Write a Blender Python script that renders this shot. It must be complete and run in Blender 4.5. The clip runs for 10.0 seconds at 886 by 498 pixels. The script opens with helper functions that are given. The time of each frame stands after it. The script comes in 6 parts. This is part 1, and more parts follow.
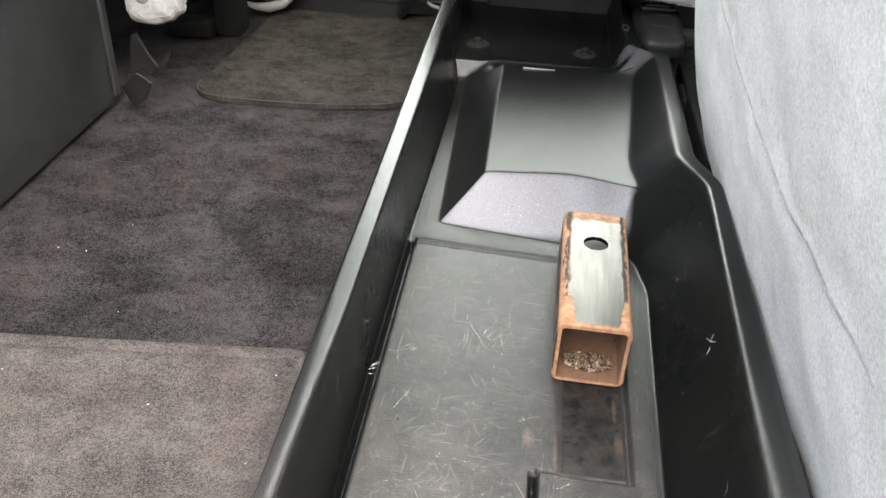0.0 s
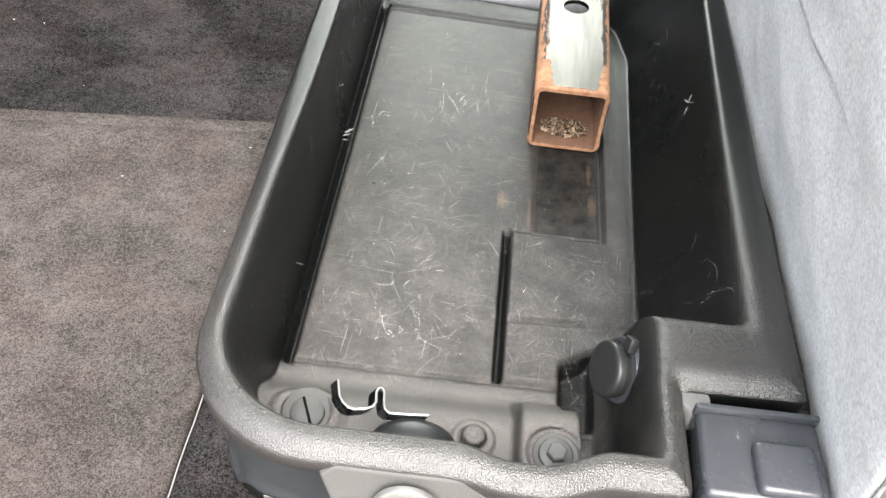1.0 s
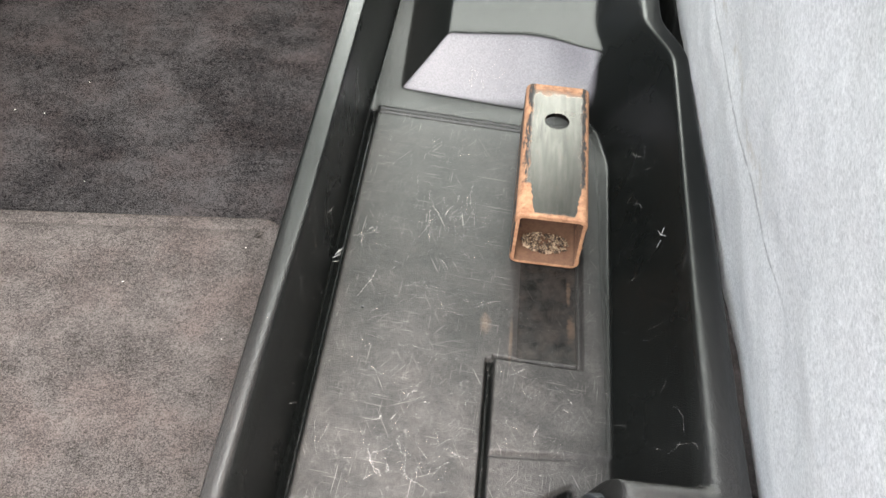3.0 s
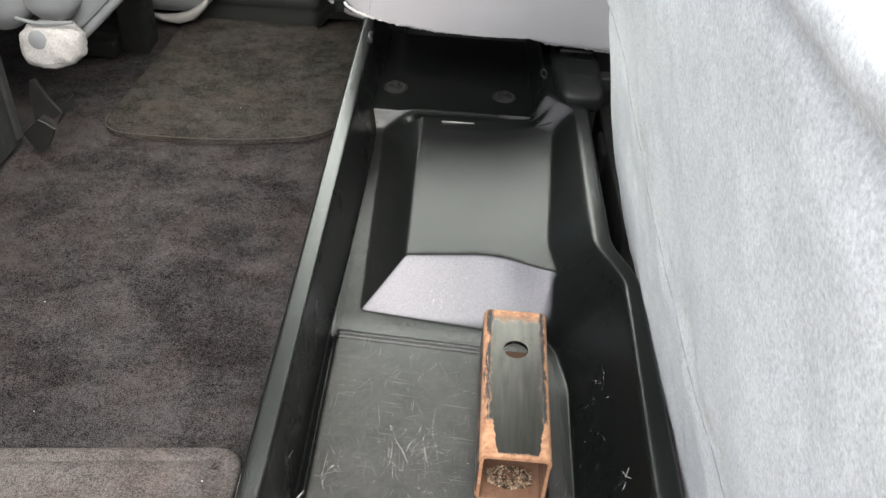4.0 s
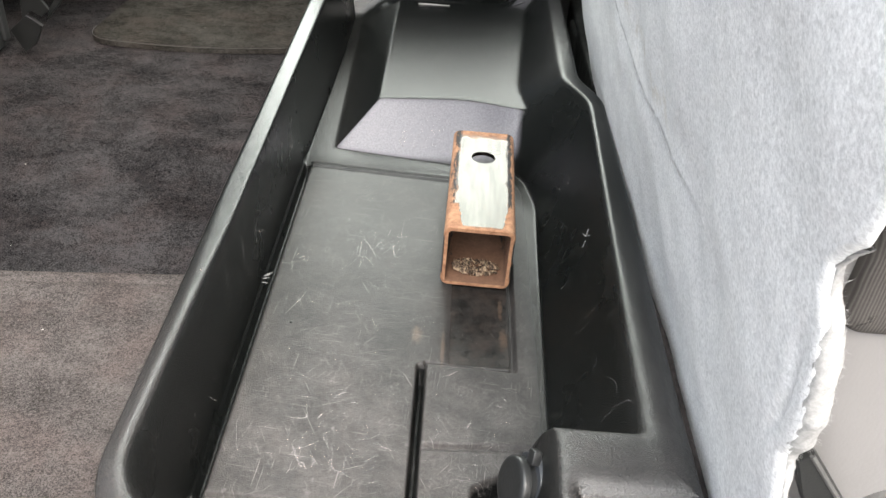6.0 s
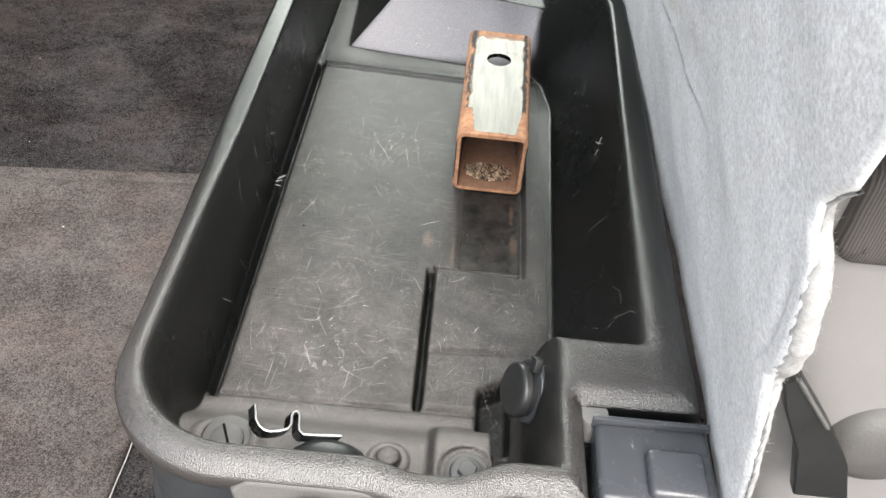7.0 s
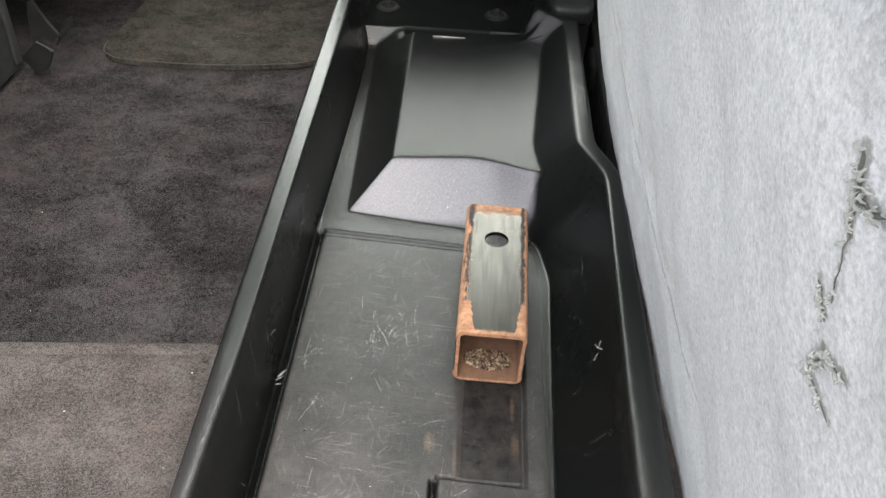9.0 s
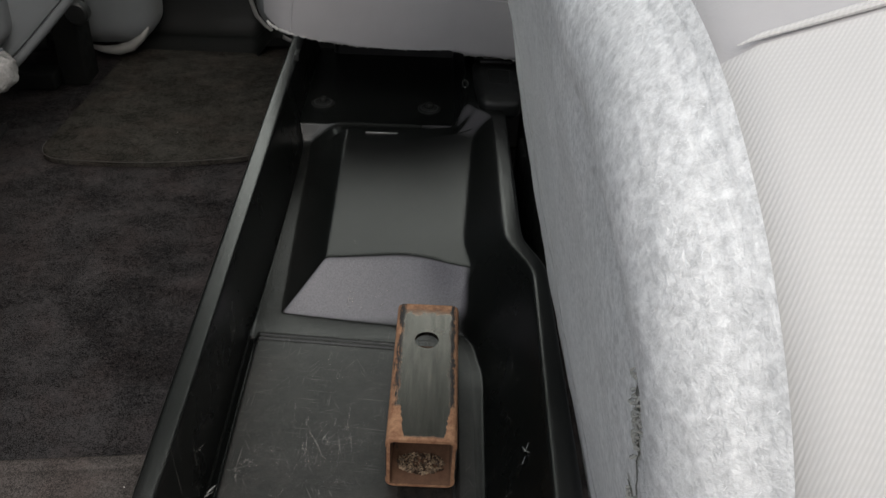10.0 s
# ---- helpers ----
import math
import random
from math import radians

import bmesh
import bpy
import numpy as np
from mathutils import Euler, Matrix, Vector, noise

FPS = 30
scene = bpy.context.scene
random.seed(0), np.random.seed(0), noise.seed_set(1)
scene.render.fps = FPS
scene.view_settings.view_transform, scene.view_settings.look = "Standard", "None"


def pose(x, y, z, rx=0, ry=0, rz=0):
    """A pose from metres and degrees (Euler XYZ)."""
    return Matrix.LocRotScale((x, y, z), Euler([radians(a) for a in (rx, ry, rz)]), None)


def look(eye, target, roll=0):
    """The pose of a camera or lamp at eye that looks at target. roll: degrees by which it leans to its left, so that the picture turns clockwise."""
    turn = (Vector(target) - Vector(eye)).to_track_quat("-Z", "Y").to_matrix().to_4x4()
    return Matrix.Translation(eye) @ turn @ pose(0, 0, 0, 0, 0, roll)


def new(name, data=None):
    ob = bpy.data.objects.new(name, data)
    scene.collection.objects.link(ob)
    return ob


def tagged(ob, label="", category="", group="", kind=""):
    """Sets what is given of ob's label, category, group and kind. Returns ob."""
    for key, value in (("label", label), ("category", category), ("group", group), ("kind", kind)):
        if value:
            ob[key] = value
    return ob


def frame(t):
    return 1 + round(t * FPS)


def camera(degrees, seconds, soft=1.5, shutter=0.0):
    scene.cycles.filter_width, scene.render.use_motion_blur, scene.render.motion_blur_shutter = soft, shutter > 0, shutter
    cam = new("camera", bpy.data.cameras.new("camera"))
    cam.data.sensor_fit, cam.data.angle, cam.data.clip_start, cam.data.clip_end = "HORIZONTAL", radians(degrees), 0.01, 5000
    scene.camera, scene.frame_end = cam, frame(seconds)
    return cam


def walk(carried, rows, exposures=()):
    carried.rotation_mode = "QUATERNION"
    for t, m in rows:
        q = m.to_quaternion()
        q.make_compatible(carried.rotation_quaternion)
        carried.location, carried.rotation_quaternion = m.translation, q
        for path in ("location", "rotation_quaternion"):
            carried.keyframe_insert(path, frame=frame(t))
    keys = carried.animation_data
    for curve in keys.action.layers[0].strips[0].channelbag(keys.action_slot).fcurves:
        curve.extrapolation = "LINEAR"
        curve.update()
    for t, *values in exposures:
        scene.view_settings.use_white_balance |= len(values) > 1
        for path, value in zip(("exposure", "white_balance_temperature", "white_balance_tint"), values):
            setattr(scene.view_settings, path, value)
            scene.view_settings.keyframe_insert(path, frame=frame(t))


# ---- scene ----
# Camera
cam = camera(55.1, 10.0, 1.5)
PATH = [
    (0, (0.106, -0.329, 0.522), (-0.053, 1.322, -0.595), 2.9),
    (0.5, (0.107, -0.341, 0.5), (0.014, 1.153, -0.827), 3.9),
    (1, (0.112, -0.343, 0.495), (0.053, 1.012, -0.974), 4.6),
    (1.5, (0.111, -0.337, 0.495), (0.069, 0.954, -1.032), 4.9),
    (2, (0.111, -0.323, 0.52), (0.076, 0.934, -1.035), 5.1),
    (2.2, (0.111, -0.315, 0.539), (0.082, 0.93, -1.026), 5.3),
    (3.3, (0.116, -0.263, 0.643), (0.048, 1.12, -0.799), 3.4),
    (3.5, (0.103, -0.256, 0.668), (0.059, 1.173, -0.731), 3.8),
    (4, (0.106, -0.219, 0.664), (0.113, 1.348, -0.579), 4.2),
    (4.5, (0.091, -0.201, 0.658), (0.125, 1.406, -0.532), 3.9),
    (5, (0.111, -0.252, 0.601), (0.147, 1.392, -0.538), 4.0),
    (5.5, (0.132, -0.349, 0.526), (0.163, 1.309, -0.59), 4.3),
    (6, (0.144, -0.382, 0.487), (0.168, 1.252, -0.665), 5.0),
    (7.3, (0.152, -0.372, 0.515), (0.145, 1.07, -0.871), 5.2),
    (7.5, (0.145, -0.357, 0.531), (0.147, 1.08, -0.86), 5.4),
    (8, (0.144, -0.326, 0.592), (0.146, 1.105, -0.806), 5.1),
    (8.5, (0.139, -0.294, 0.603), (0.126, 1.193, -0.735), 4.2),
    (9, (0.144, -0.28, 0.61), (0.123, 1.246, -0.683), 3.6),
    (9.5, (0.171, -0.274, 0.628), (0.168, 1.292, -0.616), 3.2),
    (10, (0.178, -0.263, 0.646), (0.233, 1.359, -0.523), 3.0),
]
EXPOSURES = [(0, 1.5), (1.5, 1.53), (2.2, 1.53), (3.5, 1.43), (4.5, 1.3), (5.5, 1.4), (6, 1.27), (7.5, 1.2), (8.5, 1.2), (9.0, 1.15), (9.5, 0.45), (10, -0.6)]
walk(cam, [(t, look(eye, target, roll)) for t, eye, target, roll in PATH], EXPOSURES)

# World and light: overcast daylight through the open door, the far window and the windscreen
world = bpy.data.worlds.new("overcast_sky")
scene.world = world
world.use_nodes = True
_bg = world.node_tree.nodes["Background"]
_sky = world.node_tree.nodes.new("ShaderNodeTexSky")
_sky.sky_type, _sky.sun_disc = "NISHITA", False
_sky.sun_elevation, _sky.sun_rotation = radians(50), radians(160)
_sky.air_density, _sky.dust_density, _sky.ozone_density = 0.6, 6.0, 0.5
world.node_tree.links.new(_sky.outputs[0], _bg.inputs[0])
_bg.inputs[1].default_value = 0.15


def lamp(name, kind, energy, m, size=1.0, size_y=1.0, color=(1, 1, 1)):
    data = bpy.data.lights.new(name, kind)
    data.energy, data.color = energy, color
    if kind == "AREA":
        data.shape, data.size, data.size_y = "RECTANGLE", size, size_y
    else:
        data.angle = radians(size)
    ob = new(name, data)
    ob.matrix_world = m
    return ob


lamp("sun", "SUN", 5.0, look((0.1, -2.0, 3.6), (0, 0, 0)), 70.0, color=(0.965, 1.0, 0.985))
lamp("window_daylight", "AREA", 12.5, look((0.0, 1.575, 0.765), (0.0, 0.3, 0.69)), 0.84, 0.77, (0.955, 1.0, 0.915))
# Lamp stands in for daylight from the unseen windscreen; raised to brighten the felt
lamp("windscreen_daylight", "AREA", 5.0, look((-2.0, 0.75, 0.9), (0.0, 0.6, 0.1)), 1.3, 0.6, (0.975, 1.0, 0.99))


# Materials
class Net:
    """A small helper to lay shader nodes."""

    def __init__(self, name):
        self.m = bpy.data.materials.new(name)
        self.m.use_nodes = True
        self.t = self.m.node_tree
        self.p = self.t.nodes["Principled BSDF"]
        self.co = self.add("ShaderNodeTexCoord").outputs["Object"]

    def add(self, kind):
        return self.t.nodes.new(kind)

    def put(self, socket, value):
        if isinstance(value, bpy.types.NodeSocket):
            self.t.links.new(value, socket)
        else:
            socket.default_value = value

    def geo_random(self):
        return self.add("ShaderNodeNewGeometry").outputs["Random Per Island"]

    def map(self, scale=(1, 1, 1), turn=(0, 0, 0), shift=(0, 0, 0), co=None):
        n = self.add("ShaderNodeMapping")
        self.put(n.inputs[0], co or self.co)
        n.inputs["Location"].default_value = shift
        n.inputs["Rotation"].default_value = [radians(a) for a in turn]
        n.inputs["Scale"].default_value = scale
        return n.outputs[0]

    def noise(self, scale, detail=3.0, rough=0.55, co=None, warp=0.0):
        n = self.add("ShaderNodeTexNoise")
        self.put(n.inputs["Vector"], co or self.co)
        n.inputs["Scale"].default_value, n.inputs["Detail"].default_value = scale, detail
        n.inputs["Roughness"].default_value, n.inputs["Distortion"].default_value = rough, warp
        return n.outputs["Fac"]

    def cells(self, scale, co=None, feature="F1"):
        n = self.add("ShaderNodeTexVoronoi")
        n.feature = feature
        self.put(n.inputs["Vector"], co or self.co)
        n.inputs["Scale"].default_value = scale
        return n.outputs

    def ramp(self, value, lo, hi, a=0.0, b=1.0):
        n = self.add("ShaderNodeMapRange")
        n.interpolation_type = "SMOOTHSTEP"
        self.put(n.inputs[0], value)
        for i, v in enumerate((lo, hi, a, b)):
            self.put(n.inputs[i + 1], v)
        return n.outputs[0]

    def math(self, op, a, b=0.0):
        n = self.add("ShaderNodeMath")
        n.operation = op
        self.put(n.inputs[0], a)
        self.put(n.inputs[1], b)
        return n.outputs[0]

    def mix(self, f, a, b):
        n = self.add("ShaderNodeMix")
        n.data_type = "RGBA"
        self.put(n.inputs[0], f)
        self.put(n.inputs[6], (*a, 1) if isinstance(a, tuple) else a)
        self.put(n.inputs[7], (*b, 1) if isinstance(b, tuple) else b)
        return n.outputs[2]

    def xyz(self, co=None):
        n = self.add("ShaderNodeSeparateXYZ")
        self.put(n.inputs[0], co or self.co)
        return n.outputs

    def bump(self, height, strength=0.3, dist=0.001, normal=None):
        n = self.add("ShaderNodeBump")
        n.inputs["Strength"].default_value, n.inputs["Distance"].default_value = strength, dist
        self.put(n.inputs["Height"], height)
        if normal:
            self.put(n.inputs["Normal"], normal)
        return n.outputs[0]

    def done(self, color, rough=0.5, metal=0.0, normal=None, spec=0.5, sheen=0.0):
        self.put(self.p.inputs["Base Color"], (*color, 1) if isinstance(color, tuple) else color)
        self.put(self.p.inputs["Roughness"], rough)
        self.put(self.p.inputs["Metallic"], metal)
        self.p.inputs["Specular IOR Level"].default_value = spec
        self.p.inputs["Sheen Weight"].default_value = sheen
        if normal:
            self.put(self.p.inputs["Normal"], normal)
        return self.m


def tray_plastic():
    n = Net("scuffed_black_plastic")
    x, y, z = n.xyz()
    big = n.noise(9.0, 4, 0.6)
    fine = n.noise(1500.0, 2, 0.6)
    normal = n.add("ShaderNodeNewGeometry").outputs["Normal"]
    face, up = n.xyz(normal)[1], n.xyz(normal)[2]
    # The trodden part of the floor is dusty and scuffed
    in_x = n.math("MULTIPLY", n.ramp(x, -0.004, 0.004), n.ramp(x, 0.228, 0.246, 1, 0))
    in_y = n.math("MULTIPLY", n.ramp(y, -0.16, -0.10), n.ramp(y, 0.40, 0.47, 1, 0.25))
    low = n.ramp(z, 0.010, 0.045, 1, 0.12)
    floor_mask = n.math("MULTIPLY", n.math("MULTIPLY", in_x, in_y), low)
    near = n.ramp(y, 0.30, -0.02, 0.30, 0.92)
    patch = n.ramp(n.noise(230.0, 8, 0.8), 0.34, 0.66)
    cloud = n.ramp(n.noise(20.0, 6, 0.72), 0.30, 0.70, 0.13, 0.40)
    dust = n.math("MULTIPLY", n.math("MULTIPLY", floor_mask, near), n.math("ADD", n.math("MULTIPLY", patch, 0.10), cloud))
    # Dust settled on the shelf and, thinner, on the rim at the door end
    door_end = n.math("MULTIPLY", n.math("MULTIPLY", n.ramp(y, 0.25, -0.06), n.ramp(up, 0.5, 0.95)), n.ramp(z, 0.02, 0.06))
    door_end = n.math("MULTIPLY", door_end, n.ramp(x, 0.19, 0.235, 0.17, 0.12))
    ledge = n.math("MULTIPLY", n.math("MULTIPLY", n.ramp(y, -0.006, -0.020), n.ramp(z, 0.075, 0.06)), n.math("MULTIPLY", n.ramp(up, 0.45, 0.80), n.ramp(x, 0.188, 0.200, 1, 0.05)))
    front = n.math("MULTIPLY", n.math("MULTIPLY", n.ramp(y, -0.06, -0.115), n.ramp(x, 0.22, 0.26, 1, 0.4)), n.ramp(z, 0.05, 0.075))
    dust = n.math("MAXIMUM", dust, n.math("MAXIMUM", door_end, n.math("MAXIMUM", n.math("MULTIPLY", ledge, 0.62), n.math("MULTIPLY", front, 0.20))))
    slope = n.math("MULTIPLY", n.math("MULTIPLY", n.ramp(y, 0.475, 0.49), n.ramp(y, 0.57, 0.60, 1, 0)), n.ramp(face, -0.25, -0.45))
    # Hump's front slope: thin dust plus its sky reflection, both put into the colour
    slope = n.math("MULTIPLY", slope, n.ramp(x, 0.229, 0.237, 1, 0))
    # Far corner face is lightened in the same way, to look lit
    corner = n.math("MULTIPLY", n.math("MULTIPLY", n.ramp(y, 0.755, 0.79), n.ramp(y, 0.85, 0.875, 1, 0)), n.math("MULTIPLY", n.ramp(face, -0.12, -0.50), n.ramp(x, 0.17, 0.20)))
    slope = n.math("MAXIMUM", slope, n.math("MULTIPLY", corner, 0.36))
    # Clean glossy patch before the tube
    clean = n.math("MULTIPLY", n.math("MULTIPLY", n.ramp(x, 0.160, 0.168), n.ramp(x, 0.2155, 0.2172, 1, 0)), n.math("MULTIPLY", n.ramp(y, 0.142, 0.146), n.ramp(y, 0.45, 0.46, 1, 0)))
    dust = n.math("MULTIPLY", dust, n.math("SUBTRACT", 1.0, n.math("MULTIPLY", clean, n.ramp(n.noise(70.0, 5, 0.7), 0.35, 0.65, 0.94, 0.62))))
    grain = n.ramp(n.noise(1600.0, 3, 0.75), 0.38, 0.64)
    dust = n.math("MULTIPLY", dust, n.math("ADD", n.math("MULTIPLY", grain, 0.95), 0.50))
    # Dust thins out in grooves and hollows, which puts their shade into the colour
    dust = n.math("MULTIPLY", dust, n.ramp(z, -0.0030, -0.0065, 1, 0.05))
    # Pale specks on upward faces put glints of the grain into the colour
    speckle = n.math("MULTIPLY", n.math("MULTIPLY", n.ramp(n.noise(2300.0, 2, 0.7), 0.52, 0.66), n.ramp(y, 0.12, -0.03)), n.ramp(up, 0.35, 0.8, 0.03, 0.42))
    dust = n.math("MAXIMUM", dust, speckle)
    black = n.mix(big, (0.0030, 0.0035, 0.0033), (0.0050, 0.0056, 0.0053))
    color = n.mix(dust, black, n.mix(n.noise(30, 2), (0.19, 0.166, 0.157), (0.155, 0.146, 0.141)))
    # Lilac-grey colour imitates the sky reflected on these slopes
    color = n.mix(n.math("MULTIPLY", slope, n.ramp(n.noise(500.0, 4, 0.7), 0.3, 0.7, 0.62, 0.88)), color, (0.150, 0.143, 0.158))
    color = n.mix(n.math("MULTIPLY", clean, n.ramp(n.noise(60.0, 6, 0.75), 0.40, 0.68, 0.03, 0.24)), color, (0.078, 0.058, 0.049))
    # Hair-fine scratches in several directions, in patches
    hair = None
    for k, (turn, fineness, lo) in enumerate(((6, 1100.0, 0.655), (-21, 1300.0, 0.67), (63, 1000.0, 0.66), (94, 1200.0, 0.65), (128, 1250.0, 0.67))):
        along = n.map((14.0 + 4 * k, fineness, 1.0), co=n.map((1, 1, 1), (0, 0, turn), (0.37 * k, 0.21 * k, 0)))
        line = n.math("MULTIPLY", n.ramp(n.noise(1.0, 2, 0.5, along), lo, lo + 0.05), n.ramp(n.noise(34.0, 3, 0.6, n.map(shift=(1.7 * k, 0.9, 0))), 0.44, 0.60))
        hair = line if hair is None else n.math("MAXIMUM", hair, line)
    worn = n.math("MAXIMUM", n.math("MULTIPLY", n.math("MULTIPLY", in_x, n.ramp(y, 0.46, 0.47, 1, 0.30)), low), 0.05)
    hair = n.math("MULTIPLY", hair, n.math("SUBTRACT", 1.0, n.math("MULTIPLY", clean, 0.75)))
    hair = n.math("MULTIPLY", n.math("MULTIPLY", hair, worn), n.ramp(y, 0.30, 0.0, 0.24, 0.42))
    color = n.mix(hair, color, (0.30, 0.275, 0.262))
    chalk = n.math("MULTIPLY", n.ramp(n.noise(120.0, 7, 0.82, warp=0.4), 0.53, 0.68), n.ramp(n.noise(22.0, 3, 0.6, n.map(shift=(3, 5, 0))), 0.46, 0.62))
    chalk = n.math("MULTIPLY", n.math("MULTIPLY", chalk, floor_mask), n.math("MULTIPLY", n.ramp(y, 0.22, 0.02, 0.05, 0.36), n.math("SUBTRACT", 1.0, clean)))
    color = n.mix(chalk, color, (0.30, 0.272, 0.262))
    # Rust stains rubbed off the tube
    for sx, sy, rx, ry in ((0.136, 0.177, 0.0050, 0.011), (0.2115, 0.181, 0.0036, 0.014), (0.1590, 0.160, 0.0018, 0.026), (0.2095, 0.222, 0.002, 0.014)):
        dx = n.math("DIVIDE", n.math("SUBTRACT", x, sx), rx)
        dy = n.math("DIVIDE", n.math("SUBTRACT", y, sy), ry)
        rr = n.math("ADD", n.math("ADD", n.math("MULTIPLY", dx, dx), n.math("MULTIPLY", dy, dy)), n.math("MULTIPLY", n.math("SUBTRACT", n.noise(190, 6, 0.8), 0.5), 4.2))
        color = n.mix(n.math("MULTIPLY", n.ramp(rr, -0.4, 1.6, 1, 0), 0.17), color, (0.27, 0.17, 0.11))
    rough = n.math("ADD", n.math("MULTIPLY", dust, 0.12), n.math("ADD", n.math("MULTIPLY", big, 0.08), 0.17))
    rough = n.math("ADD", rough, n.math("MULTIPLY", n.math("MULTIPLY", floor_mask, n.math("SUBTRACT", 1.0, clean)), 0.14))
    rough = n.math("ADD", rough, n.ramp(up, 0.90, 0.45, 0.0, 0.07))
    pebble = n.cells(1500.0)["Distance"]
    coarse = n.math("MULTIPLY", n.cells(1150.0)["Distance"], n.ramp(y, 0.45, 0.0, 0.0, 3.4))
    relief = n.math("ADD", n.math("ADD", fine, n.math("MULTIPLY", pebble, 0.7)), coarse)
    # Specular is raised on the rim at the door end for its highlight
    n.put(n.p.inputs["Specular IOR Level"], n.math("ADD", 0.235, n.math("MULTIPLY", n.math("MULTIPLY", n.ramp(z, 0.078, 0.094), n.ramp(y, 0.30, 0.02)), 0.42)))
    n.put(n.p.inputs["Roughness"], rough)
    n.put(n.p.inputs["Base Color"], color)
    n.put(n.p.inputs["Normal"], n.bump(relief, 0.46, 0.00022))
    return n.m


def plain_plastic(name, color, rough=0.45, grain=0.2, vary=0.35, spec=0.5):
    n = Net(name)
    big = n.noise(14.0, 4, 0.6)
    return n.done(n.mix(big, tuple(c * (1 - vary) for c in color), tuple(c * (1 + vary * 0.6) for c in color)),
                  n.ramp(n.noise(40, 3), 0.3, 0.7, rough - 0.07, rough + 0.1), normal=n.bump(n.noise(650.0, 2, 0.6), grain, 0.0005), spec=spec)


def carpet(name, dark, light, scale, pile=0.0012, patch=7.0, blot=0.25, speck=0.75, tint=(1.0, 0.90, 0.88)):
    """Cut-pile carpet: brushed and trodden patches over a fine pile, warmer where the pile lies flat."""
    n = Net(name)
    fibre = n.noise(scale, 3, 0.8)
    tuft = n.noise(scale * 0.28, 3, 0.7, warp=0.6)
    lay = n.noise(patch, 5, 0.62, n.map((1, 1.3, 1), (0, 0, 25)), warp=0.25)
    lay2 = n.noise(patch * 3.4, 4, 0.65, n.map((1, 1.5, 1), (0, 0, -20)), warp=0.2)
    f = n.math("ADD", n.math("MULTIPLY", n.ramp(lay, 0.32, 0.68, 0.5 - blot, 0.5 + blot), 0.50), n.math("MULTIPLY", n.ramp(lay2, 0.34, 0.68, 0.1, 0.9), 0.24))
    f = n.math("ADD", f, n.math("MULTIPLY", n.math("SUBTRACT", n.ramp(tuft, 0.3, 0.7), 0.5), 0.26))
    f = n.math("ADD", f, n.math("MULTIPLY", n.math("SUBTRACT", n.ramp(fibre, 0.3, 0.7), 0.5), speck))
    color = n.mix(f, dark, light)
    warm = n.math("MULTIPLY", n.ramp(n.noise(patch * 1.6, 4, 0.65, n.map(shift=(4, 2, 0))), 0.42, 0.66), 0.8)
    color = n.mix(warm, color, n.mix(f, dark, tuple(a * b for a, b in zip(light, tint))))
    h = n.math("ADD", fibre, n.math("MULTIPLY", tuft, 0.8))
    return n.done(color, 0.95, normal=n.bump(h, 0.9, pile), spec=0.0)


